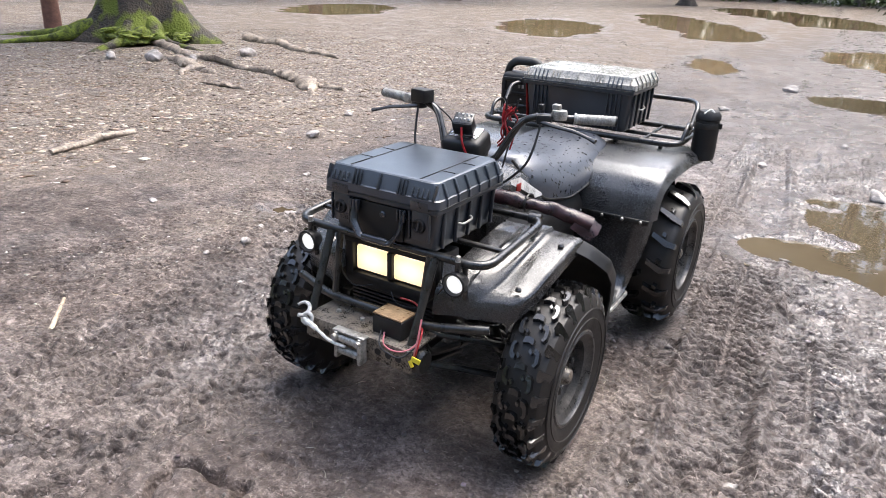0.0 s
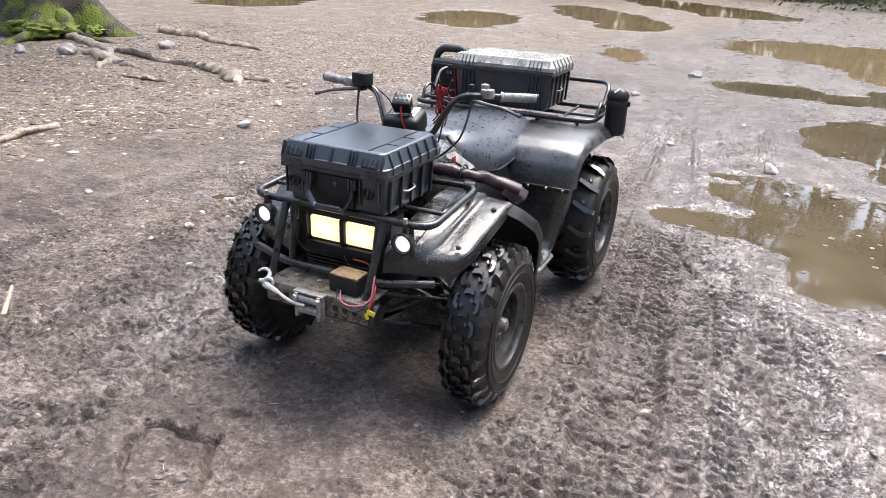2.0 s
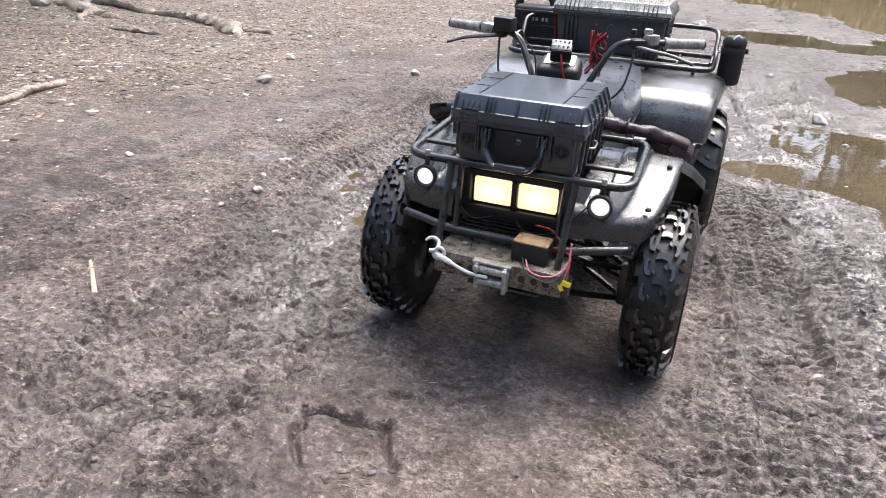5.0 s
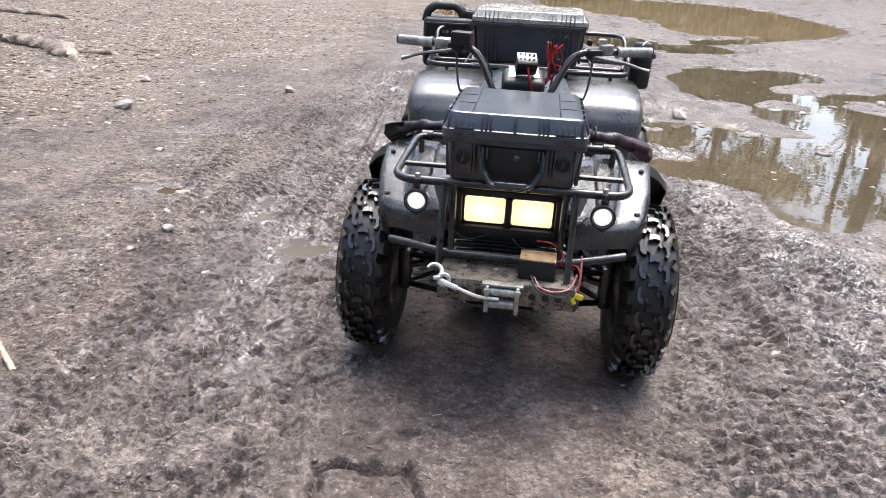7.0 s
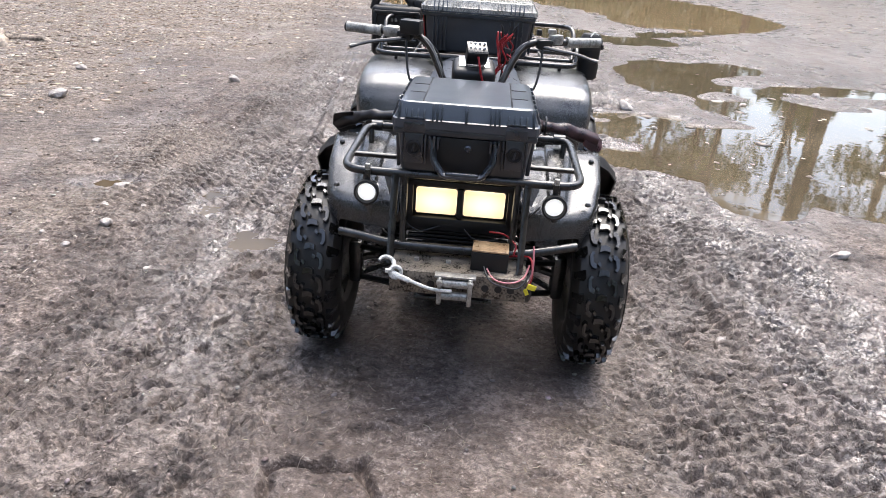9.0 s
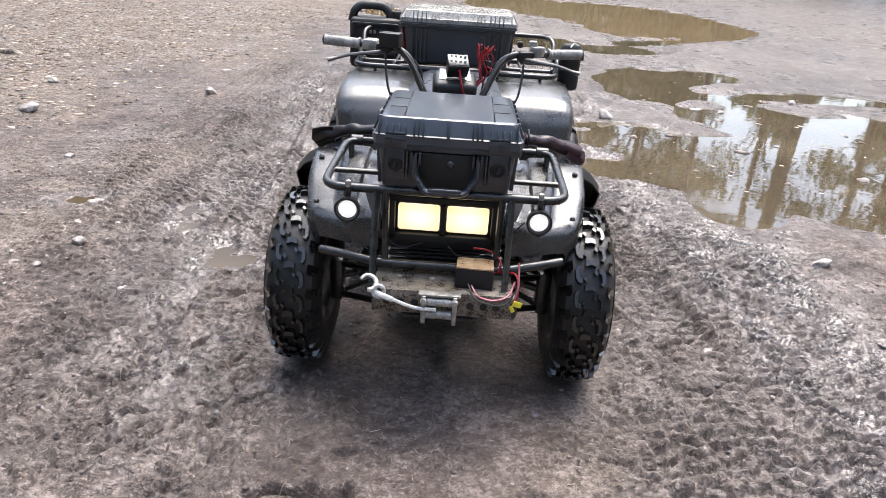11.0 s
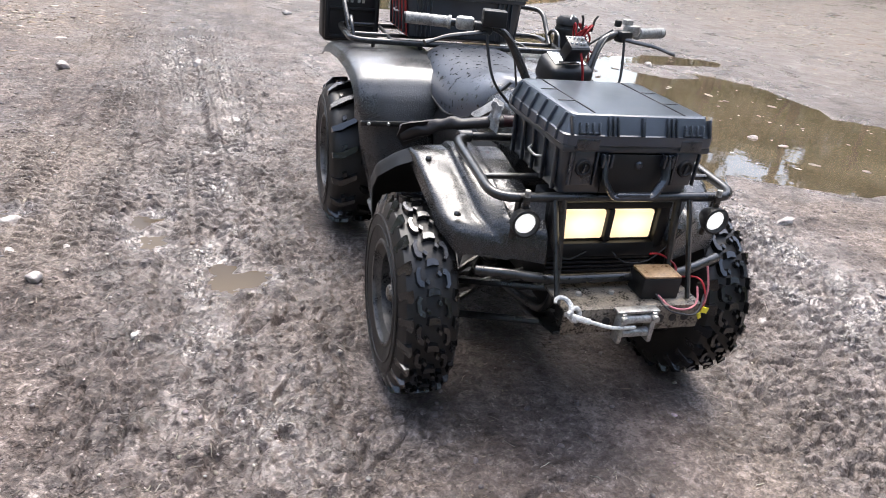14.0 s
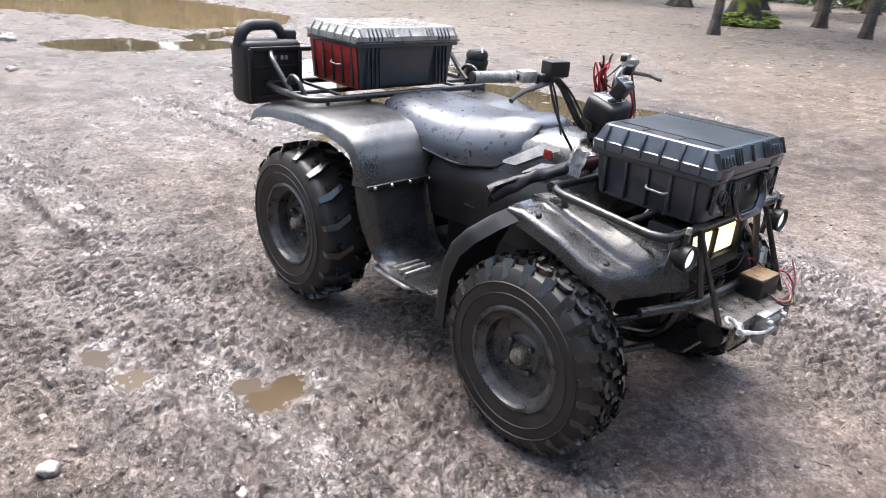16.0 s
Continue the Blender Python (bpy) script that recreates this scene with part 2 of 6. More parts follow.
def rounded(points, fillet, steps=5, closed=False):
    pts = [Vector(p) for p in points]
    out = []
    for i, p in enumerate(pts):
        if not closed and i in (0, len(pts) - 1):
            out.append(p)
            continue
        a, b = pts[i - 1] - p, pts[(i + 1) % len(pts)] - p
        d = min(fillet, a.length * 0.48, b.length * 0.48)
        s, e = p + a.normalized() * d, p + b.normalized() * d
        for k in range(steps + 1):
            u = k / steps
            out.append(s * (1 - u) ** 2 + p * 2 * u * (1 - u) + e * u * u)
    return out


def tube(points, r, fillet=0.04, n=10, closed=False, bm=None, flat=1.0, radii=None, steps=5):
    """A swept tube with rounded bends; flat squeezes its section; radii overrides r along it."""
    bm = bm or bmesh.new()
    pts = rounded(points, fillet, steps, closed) if fillet else [Vector(p) for p in points]
    count = len(pts)
    side = None
    rings = []
    for i, p in enumerate(pts):
        a = pts[i - 1] if closed or i else p
        b = pts[(i + 1) % count] if closed or i < count - 1 else p
        t = (b - a).normalized()
        if side is None:
            side = t.orthogonal().normalized()
        side = (side - t * side.dot(t)).normalized()
        up = t.cross(side)
        rr = r if radii is None else np.interp(i / (count - 1), np.linspace(0, 1, len(radii)), radii)
        rings.append([bm.verts.new(p + (side * math.cos(k * math.tau / n) + up * math.sin(k * math.tau / n) * flat) * rr) for k in range(n)])
    for i in range(count if closed else count - 1):
        a, b = rings[i], rings[(i + 1) % count]
        for k in range(n):
            bm.faces.new((a[k], a[(k + 1) % n], b[(k + 1) % n], b[k]))
    if not closed:
        bm.faces.new(rings[0][::-1])
        bm.faces.new(rings[-1])
    return bm


def lathe(profile, at=(0, 0, 0), n=40, axis="x", bm=None, closed=False, caps=True):
    """Turns (radius, along) pairs about an axis."""
    own = bmesh.new()
    rings = []
    for r, a in profile:
        rings.append([own.verts.new((a, r * math.cos(k * math.tau / n), r * math.sin(k * math.tau / n))) for k in range(n)])
    for i in range(len(rings) if closed else len(rings) - 1):
        a, b = rings[i], rings[(i + 1) % len(rings)]
        for k in range(n):
            own.faces.new((a[k], a[(k + 1) % n], b[(k + 1) % n], b[k]))
    if caps and not closed:
        for ring, r in ((rings[0], profile[0][0]), (rings[-1], profile[-1][0])):
            if r > 1e-4:
                own.faces.new(ring)
    bmesh.ops.remove_doubles(own, verts=own.verts, dist=1e-6)
    turn = {"x": (0, 0, 0), "y": (0, 0, 90), "z": (0, -90, 0)}[axis]
    own.transform(pose(*at, *turn))
    return join(bm, own)


def sheet(rows, thick=0.004, bm=None, mirror=False, subdiv=0):
    """A skin through rows of points, with thickness."""
    own = bmesh.new()
    grid = [[own.verts.new((-p[0] if mirror else p[0], p[1], p[2])) for p in row] for row in rows]
    for i in range(len(grid) - 1):
        for k in range(len(grid[0]) - 1):
            own.faces.new((grid[i][k], grid[i + 1][k], grid[i + 1][k + 1], grid[i][k + 1]))
    if subdiv:
        bmesh.ops.subdivide_edges(own, edges=own.edges[:], cuts=subdiv, use_grid_fill=True, smooth=0.6)
    bmesh.ops.recalc_face_normals(own, faces=own.faces)
    if thick:
        bmesh.ops.solidify(own, geom=own.faces[:], thickness=thick)
    return join(bm, own)


def loft(rings, bm=None, caps=True):
    own = bmesh.new()
    vs = [[own.verts.new(p) for p in ring] for ring in rings]
    n = len(vs[0])
    for a, b in zip(vs, vs[1:]):
        for k in range(n):
            own.faces.new((a[k], a[(k + 1) % n], b[(k + 1) % n], b[k]))
    if caps:
        own.faces.new(vs[0][::-1])
        own.faces.new(vs[-1])
    return join(bm, own)


def thing(name, at, label, category, group="", turn=0):
    e = new(name)
    e.empty_display_size = 0.1
    e.matrix_world = pose(*at, 0, 0, turn)
    return tagged(e, label, category, group)


# ---- ground: wet mud, ruts, gravel and puddles in one sheet ----
rng = np.random.default_rng(7)


def lattice(x, y, cell, seed):
    """Smooth value noise, -1 to 1, with cells of that size."""
    u, v = x / cell, y / cell
    i, j = np.floor(u).astype(np.int64), np.floor(v).astype(np.int64)
    f, g = u - i, v - j
    f, g = f * f * (3 - 2 * f), g * g * (3 - 2 * g)

    def h(a, b):
        k = (a * 374761393 + b * 668265263 + seed * 1442695041) & 0x7FFFFFFF
        k = ((k ^ (k >> 13)) * 1274126177) & 0x7FFFFFFF
        return ((k ^ (k >> 16)) & 0xFFFF) / 32767.5 - 1

    return (h(i, j) * (1 - f) + h(i + 1, j) * f) * (1 - g) + (h(i, j + 1) * (1 - f) + h(i + 1, j + 1) * f) * g


def smooth(a, b, x):
    u = np.clip((x - a) / (b - a), 0, 1)
    return u * u * (3 - 2 * u)


# puddles: (name, blobs of x, y, half length, half width, turn)
PUDDLES = [
    ("big", [(2.6, 2.45, 1.45, 1.0, 8), (1.1, 2.12, 0.46, 0.27, 0), (1.45, 2.95, 0.62, 0.5, 12), (1.35, 3.42, 0.55, 0.2, 5), (1.85, 1.5, 0.34, 0.5, -15), (3.0, 1.7, 1.0, 0.62, 0), (2.25, 5.7, 0.72, 1.35, -8), (2.95, 4.2, 0.9, 1.0, 0),
             (3.7, 3.6, 0.95, 1.5, 0), (4.1, 5.55, 0.8, 0.42, 12), (3.0, 6.6, 0.5, 0.5, 0), (4.3, 2.2, 0.9, 0.9, 0)]),
    ("middle", [(3.7, 14.9, 2.3, 3.9, 8), (1.7, 15.8, 1.9, 3.3, 28), (2.9, 11.8, 0.7, 1.3, 20)]),
    ("near_middle", [(0.95, 8.9, 0.8, 0.75, 0), (2.1, 8.7, 0.9, 0.5, 10), (3.3, 10.2, 1.25, 0.32, 42)]),
    ("spot", [(-1.98, 12.1, 0.42, 1.2, 18)]),
    ("far_a", [(-9.0, 19.4, 1.7, 4.0, 22)]),
    ("far_b", [(-6.3, 25.7, 7.4, 1.5, -62), (-3.6, 20.2, 1.3, 1.8, 20)]),
    ("far_c", [(-4.4, 37.8, 9.6, 2.5, -60), (-1.4, 31.0, 2.0, 2.5, 20)]),
    ("far_left", [(-19.2, 20.5, 1.8, 4.6, 25), (-18.0, 19.5, 1.5, 2.6, 30)]),
    ("brown", [(-2.07, 0.66, 0.15, 0.1, 15)]),
    ("brown", [(-1.46, 0.62, 0.1, 0.08, 40), (-1.4, 0.42, 0.07, 0.1, 0)]),
    ("brown", [(-1.02, 0.07, 0.12, 0.09, 20), (-1.08, 0.16, 0.06, 0.06, 0)]),
]
# low islands of mud that break the large puddle
ISLANDS = [(3.5, 4.85, 0.42, 0.26, -25), (2.5, 4.72, 0.3, 0.22, 20), (2.95, 5.62, 0.3, 0.3, 0), (1.62, 4.42, 0.5, 0.22, 12)]

SMALL = [b for name, blobs in PUDDLES if name == "brown" for b in blobs]
LARGE = [b for name, blobs in PUDDLES if name != "brown" for b in blobs]


def puddle_field(x, y, only=None):
    """Below zero inside a puddle; rough-edged."""
    best = np.full(np.shape(x), 9.0)
    for blobs in [only] if only else [b for _, b in PUDDLES]:
        for cx, cy, a, b, turn in blobs:
            c, s = math.cos(radians(turn)), math.sin(radians(turn))
            u, v = (x - cx) * c + (y - cy) * s, -(x - cx) * s + (y - cy) * c
            d = (np.sqrt((u / a) ** 2 + (v / b) ** 2) - 1) * min(a, b) / min(1.0, max(0.16, min(a, b) / 0.5))
            best = np.minimum(best, d)
    for cx, cy, a, b, turn in ISLANDS:
        c, s = math.cos(radians(turn)), math.sin(radians(turn))
        u, v = (x - cx) * c + (y - cy) * s, -(x - cx) * s + (y - cy) * c
        best = np.maximum(best, (1 - np.sqrt((u / a) ** 2 + (v / b) ** 2)) * b * 1.4)
    far = np.clip(np.hypot(x, y - 1) / 8, 0.12, 1.6)
    return best + 0.16 * np.minimum(far * 2, 1) * lattice(x, y, 0.62, 3) + 0.07 * np.minimum(far * 2, 1) * lattice(x, y, 0.21, 4) + 0.25 * np.maximum(far - 0.8, 0) * lattice(x, y, 2.2, 5)


# wheel ruts: centre line x at y, bend, half width, depth
RUTS = ((0.9, -0.13, 0.15, 0.024), (1.22, -0.13, 0.12, 0.014), (-1.25, -0.11, 0.14, 0.024), (-0.9, -0.12, 0.1, 0.012), (-1.64, -0.11, 0.12, 0.012), (1.55, -0.1, 0.12, 0.014), (-1.95, -0.1, 0.11, 0.012), (0.62, -0.12, 0.08, 0.01))


def ruts(x, y):
    """Pressed tyre tracks with rows of lug prints, two columns of bars, worn away in patches."""
    out, pressed = np.zeros(np.shape(x)), np.zeros(np.shape(x))
    for base, bend, half, deep in RUTS:
        mid = base + bend * (y - 0.5) + 0.025 * np.sin(y * 0.9 + base * 5)
        off = x - mid
        d = np.abs(off) / half
        inside = 1 - smooth(0.8, 1.08, d)
        side = np.sign(off)
        lug = np.sin((y + np.abs(off) * 0.35 + 0.014 * lattice(x, y, 0.07, 23)) * math.tau / 0.064 + side * 1.6)
        column = smooth(0.05, 0.16, d)
        kept = smooth(-0.35, 0.1, lattice(x + base, y, 0.6, 21))
        out += -deep * inside + 0.024 * inside * column * smooth(-0.25, 0.1, lug) * kept + deep * 0.75 * np.exp(-((d - 1.22) / 0.2) ** 2)
        pressed = np.maximum(pressed, inside * kept)
    return out, pressed


def churned(x, y):
    """1 in the wet, driven bands on both sides of the vehicle, 0 on calm mud."""
    left = np.exp(-(np.maximum(np.abs(x + 1.1 + 0.11 * (y - 0.5)) - 0.42, 0) / 0.22) ** 2)
    right = np.exp(-(np.maximum(np.abs(x - 1.12 + 0.12 * (y - 0.5)) - 0.45, 0) / 0.25) ** 2)
    band = np.maximum(left, right) * np.exp(-(np.maximum(y - 5, 0) / 4) ** 2)
    return np.clip(band + 0.35 * lattice(x, y, 0.55, 33), 0, 1)


def sheen(x, y):
    """1 where a film of water lies on the driven lanes, in long streaks."""
    left = 0.72 * np.exp(-((x + 1.08 + 0.11 * (y - 0.5)) / 0.3) ** 2) * smooth(-1.6, -0.4, y)
    right = np.exp(-((x - 1.58 + 0.1 * (y - 0.5)) / 0.44) ** 2)
    far = 0.8 * smooth(1.8, 4.5, y) * smooth(-2.0, 0.0, x)
    streak = 0.5 + 0.5 * lattice(x * 1.0 + 0.11 * y, y * 0.16, 0.17, 91) + 0.25 * lattice(x, y * 0.5, 0.09, 92)
    return np.clip(np.maximum(np.maximum(left, right), far) * (0.35 + 0.9 * streak), 0, 1)


def calm(x, y):
    """1 on the smooth trodden mud in front of and under the vehicle."""
    ahead = 0.75 * smooth(1.2, 0.7, np.sqrt(((x + 0.05) / 0.55) ** 2 + ((y + 1.4) / 0.42) ** 2) + 0.2 * lattice(x, y, 0.3, 35))
    return np.maximum(ahead, smooth(1.25, 0.75, np.sqrt(((x - 0.05) / 0.55) ** 2 + ((y + 0.45) / 0.7) ** 2) + 0.2 * lattice(x, y, 0.3, 34)))


def gravel_mask(x, y):
    """1 where pale gravel and leaf litter lie, 0 on the driven mud."""
    left = smooth(0.3, 2.6, -x - 2.3 - 0.2 * np.maximum(2.5 - y, 0) + 0.7 * lattice(x, y, 1.1, 31) + 0.1 * y)
    left = np.maximum(left, smooth(5, 9, x + 0.9 * lattice(x, y, 1.3, 36)))
    far = smooth(5, 12, y + 2.0 * lattice(x, y, 2.5, 32)) * 0.25
    return np.clip(np.maximum(left, far), 0, 1)


def crevice(x, y, cell, seed, wide=0.13):
    """Thin sinking lines that wander."""
    return -np.exp(-(lattice(x, y, cell, seed) / wide) ** 2)


def clefts(u, v, cell, seed):
    """Broken, sunken gashes, longer in u than in v."""
    n = lattice(u * 0.36 + 0.03 * lattice(u, v, 0.11, seed + 2), v + 0.02 * lattice(u, v, 0.09, seed + 3), cell, seed)
    return -np.exp(-(n / 0.19) ** 2) * smooth(-0.05, 0.35, lattice(u * 0.6, v, cell * 2.1, seed + 1))


def ground_height(x, y):
    away = np.maximum(np.maximum(-2.3 - x, x - 2.0), np.maximum(-1.8 - y, y - 5.0))
    fine = smooth(1.0, 0.15, away)
    near = np.exp(-(np.hypot(x, y) / 9.0) ** 2) * (0.25 + 0.75 * fine)
    h = 0.011 * lattice(x, y, 0.45, 1) + 0.02 * lattice(x, y, 1.7, 2)
    wx, wy = x * 0.7 + 0.035 * lattice(x, y, 0.1, 50), y + 0.022 * lattice(x, y, 0.07, 51)
    lines = crevice(wx, wy, 0.07, 11) * smooth(-0.1, 0.4, lattice(x, y, 0.14, 41)) + 0.8 * crevice(wx, wy, 0.036, 12, 0.18) * smooth(-0.2, 0.4, lattice(x, y, 0.09, 42))
    crust = smooth(-0.2, 0.15, lattice(wx, wy, 0.042, 16)) + 0.6 * smooth(-0.2, 0.2, lattice(wx, wy, 0.024, 17))
    bits = np.maximum(lattice(x + 9.1, y + 0.7, 0.015, 20), -0.3) + 0.8 * lattice(x, y, 0.022, 13)
    still = calm(x, y)
    rough = (0.35 + 0.65 * churned(x, y)) * (1 - 0.85 * still)
    # gashes across the driven bands; along the tracks on the mud ahead
    ahead = smooth(0.3, -0.5, y + 0.3 * x) * smooth(0.1, -0.6, x)
    across = (1 - ahead) * smooth(0.5, 0.9, np.abs(x + 0.1)) * smooth(2.4, 1.7, np.abs(x + 0.2))
    c, s = math.cos(0.38), math.sin(0.38)
    gash = across * (clefts(x, y, 0.044, 71) + 0.8 * clefts(x + 0.4, y, 0.029, 76))
    gash = gash + ahead * (clefts(y * c + x * s, x * c - y * s, 0.046, 81) + 0.8 * clefts(y * c + x * s, x * c - y * s, 0.033, 86))
    tracks, pressed = ruts(x, y)
    h = h + near * rough * (0.01 * lines + 0.007 * crust + 0.0065 * bits) + near * 0.004 * bits * (1 - 0.3 * still)
    h = h + near * (1 - 0.85 * still) * (0.3 + 0.7 * churned(x, y)) * (1 - 0.75 * pressed * (1 - ahead)) * 0.03 * gash
    h = h + tracks * (1 - 0.6 * ahead) * (1 - 0.9 * still) * (0.2 + 0.8 * fine) * np.exp(-(np.maximum(np.abs(y - 1) - 4, 0) / 5) ** 2)
    # an old crusty print pressed into the mud in front of the vehicle
    u, v = (x + 0.27) * 0.97 + (y + 1.48) * 0.23, (y + 1.48) * 0.97 - (x + 0.27) * 0.23
    edge = np.maximum(np.abs(u + 0.35 * v) / 0.15, np.abs(v) / 0.13) + 0.16 * lattice(x, y, 0.06, 15)
    h = h - (0.05 * np.exp(-((edge - 1) / 0.1) ** 2) * smooth(-0.5, 0.1, lattice(x, y, 0.13, 63) + 1.5 * v) + 0.008 * smooth(1.05, 0.9, edge))
    for u0, v0, w in ((-0.2, -1.17, 0.08), (-0.12, -1.12, 0.05), (0.35, -1.3, 0.06), (0.62, -1.12, 0.07)):
        h = h - 0.024 * np.exp(-((y - v0 - 0.03 * lattice(x, y, 0.05, 62)) / 0.011) ** 2) * smooth(w, w * 0.6, np.abs(x - u0))
    # settled flat under the tyres
    for wx0, wy0 in ((-0.48, -0.59), (0.49, -0.57), (-0.53, 0.66), (0.5, 0.68)):
        d = np.sqrt(((x - wx0) / 0.2) ** 2 + ((y - wy0) / 0.2) ** 2)
        k = 1 - smooth(0.6, 1.3, d)
        h = h * (1 - k) - 0.022 * k
    small = puddle_field(x, y, SMALL)
    s = smooth(0.3, -0.3, small)
    h = h * (1 - 0.85 * s) - 0.0205 * s
    h = np.where((small > 0.02) & (small < 1.2), np.maximum(h, -0.0115), h)
    p = puddle_field(x, y, LARGE)
    bank = smooth(0.45, 0.12, p)
    h = h * (1 - 0.55 * bank)
    h = np.where(p < 0.3, np.maximum(h, -0.012), h)
    return h - 0.07 * smooth(0.06, -0.3, p) - 0.018 * smooth(0.05, -0.05, p)


def graded(lo, hi, step, reach, grow):
    mid = list(np.arange(lo, hi + step / 2, step))
    a, d, right = mid[-1], step, []
    while a < reach:
        d *= grow
        a += d
        right.append(a)
    a, d, left = mid[0], step, []
    while a > -reach:
        d *= grow
        a -= d
        left.append(a)
    return np.array(left[::-1] + mid + right)


gx, gy = graded(-2.3, 2.0, 0.0068, 700, 1.055), graded(-1.8, 1.9, 0.0068, 700, 1.055)
gy = np.concatenate([gy[gy < 1.9], np.arange(1.9, 5.2, 0.0145), 5.2 - 1.9 + gy[gy > 2.2]])
GX, GY = np.meshgrid(gx, gy)
GZ = ground_height(GX, GY)
ny, nx = GX.shape
ground_mesh = bpy.data.meshes.new("ground")
co = np.stack([GX, GY, GZ], -1).reshape(-1, 3).astype(np.float32)
idx = np.arange(nx * ny).reshape(ny, nx)
quads = np.stack([idx[:-1, :-1], idx[:-1, 1:], idx[1:, 1:], idx[1:, :-1]], -1).reshape(-1, 4).astype(np.int32)
ground_mesh.vertices.add(len(co))
ground_mesh.vertices.foreach_set("co", co.ravel())
ground_mesh.loops.add(quads.size)
ground_mesh.loops.foreach_set("vertex_index", quads.ravel())
ground_mesh.polygons.add(len(quads))
ground_mesh.polygons.foreach_set("loop_start", np.arange(0, quads.size, 4, dtype=np.int32))
ground_mesh.update(calc_edges=True)
ground_mesh.polygons.foreach_set("use_smooth", np.ones(len(quads), bool))
PF = puddle_field(GX, GY)
# includes a mask for far and right-hand mud paled by painted sky sheen
for key, values in (("gravel", gravel_mask(GX, GY)), ("wet", np.clip(smooth(0.4, 0.0, PF) + sheen(GX, GY) + 0.25 * churned(GX, GY), 0, 1)), ("still", calm(GX, GY)), ("churn", churned(GX, GY)), ("pale_sheen", smooth(1.6, 5.0, GY + 0.6 * lattice(GX, GY * 0.6, 0.8, 95)) * smooth(-1.6, 0.5, GX) + 0.55 * np.exp(-((GX - 1.65 + 0.1 * (GY - 0.5)) / 0.4) ** 2) * smooth(2.5, 1.2, GY)), ("away", smooth(0.0, 1.2, np.maximum(np.maximum(-2.3 - GX, GX - 2.0), np.maximum(-1.8 - GY, GY - 3.6))))):
    at = ground_mesh.attributes.new(key, "FLOAT", "POINT")
    at.data.foreach_set("value", values.ravel().astype(np.float32))


def ground_material():
    m = bpy.data.materials.new("wet_mud")
    m.use_nodes = True
    n, l = m.node_tree.nodes, m.node_tree.links
    b = n["Principled BSDF"]
    tc = n.new("ShaderNodeTexCoord")

    def noise_node(scale, detail=5, rough=0.6):
        t = n.new("ShaderNodeTexNoise")
        t.inputs["Scale"].default_value, t.inputs["Detail"].default_value, t.inputs["Roughness"].default_value = scale, detail, rough
        l.new(tc.outputs["Object"], t.inputs["Vector"])
        return t.outputs["Fac"]

    def ramp(fac, stops):
        r = n.new("ShaderNodeValToRGB")
        while len(r.color_ramp.elements) < len(stops):
            r.color_ramp.elements.new(0.5)
        for e, (p, c) in zip(r.color_ramp.elements, stops):
            e.position, e.color = p, (*c, 1)
        l.new(fac, r.inputs["Fac"])
        return r.outputs["Color"]

    def mixed(fac, a, c, kind="RGBA"):
        mx = n.new("ShaderNodeMix")
        mx.data_type = kind
        ins = [i for i in mx.inputs if i.enabled]
        for socket, value in zip(ins, (fac, a, c)):
            if isinstance(value, (int, float)):
                socket.default_value = value
            else:
                l.new(value, socket)
        return [o for o in mx.outputs if o.enabled][0]

    def calc(op, a, c=0.0, d=0.0):
        k = n.new("ShaderNodeMath")
        k.operation = op
        for socket, value in zip(k.inputs, (a, c, d)):
            if isinstance(value, (int, float)):
                socket.default_value = value
            else:
                l.new(value, socket)
        return k.outputs[0]

    def ranged(v, a, c, lo, hi):
        k = n.new("ShaderNodeMapRange")
        for key, value in (("From Min", a), ("From Max", c), ("To Min", lo), ("To Max", hi)):
            k.inputs[key].default_value = value
        l.new(v, k.inputs["Value"])
        return k.outputs[0]

    gravel, wet = n.new("ShaderNodeAttribute"), n.new("ShaderNodeAttribute")
    gravel.attribute_name, wet.attribute_name = "gravel", "wet"
    broad, mid, lumps, grit, crumb = noise_node(0.55, 4), noise_node(4.5, 6), noise_node(26, 4, 0.65), noise_node(80, 4, 0.7), noise_node(230, 3)
    bend = n.new("ShaderNodeTexNoise")
    bend.inputs["Scale"].default_value, bend.inputs["Detail"].default_value = 40, 2
    l.new(tc.outputs["Object"], bend.inputs["Vector"])
    warp = n.new("ShaderNodeVectorMath")
    warp.operation = "MULTIPLY_ADD"
    l.new(bend.outputs["Color"], warp.inputs[0])
    warp.inputs[1].default_value = (0.035, 0.035, 0.035)
    l.new(tc.outputs["Object"], warp.inputs[2])

    def crumbs(scale):
        v = n.new("ShaderNodeTexVoronoi")
        v.inputs["Scale"].default_value = scale
        l.new(warp.outputs[0], v.inputs["Vector"])
        parts = n.new("ShaderNodeSeparateColor")
        l.new(v.outputs["Color"], parts.inputs[0])
        return parts.outputs[0], v.outputs["Distance"]

    large, large_d = crumbs(52)
    fine, fine_d = crumbs(135)
    tone = calc("ADD", calc("MULTIPLY_ADD", lumps, 2.2, -1.1), calc("MULTIPLY_ADD", grit, 2.4, -1.2))
    tone = calc("ADD", tone, calc("MULTIPLY_ADD", crumb, 1.4, -0.7))
    tone = calc("ADD", tone, calc("MULTIPLY_ADD", large, 0.42, -0.21))
    tone = calc("ADD", tone, calc("MULTIPLY_ADD", fine, 0.4, -0.2))
    tone = calc("ADD", tone, calc("MULTIPLY_ADD", calc("ADD", broad, mid), 2.4, -2.4))
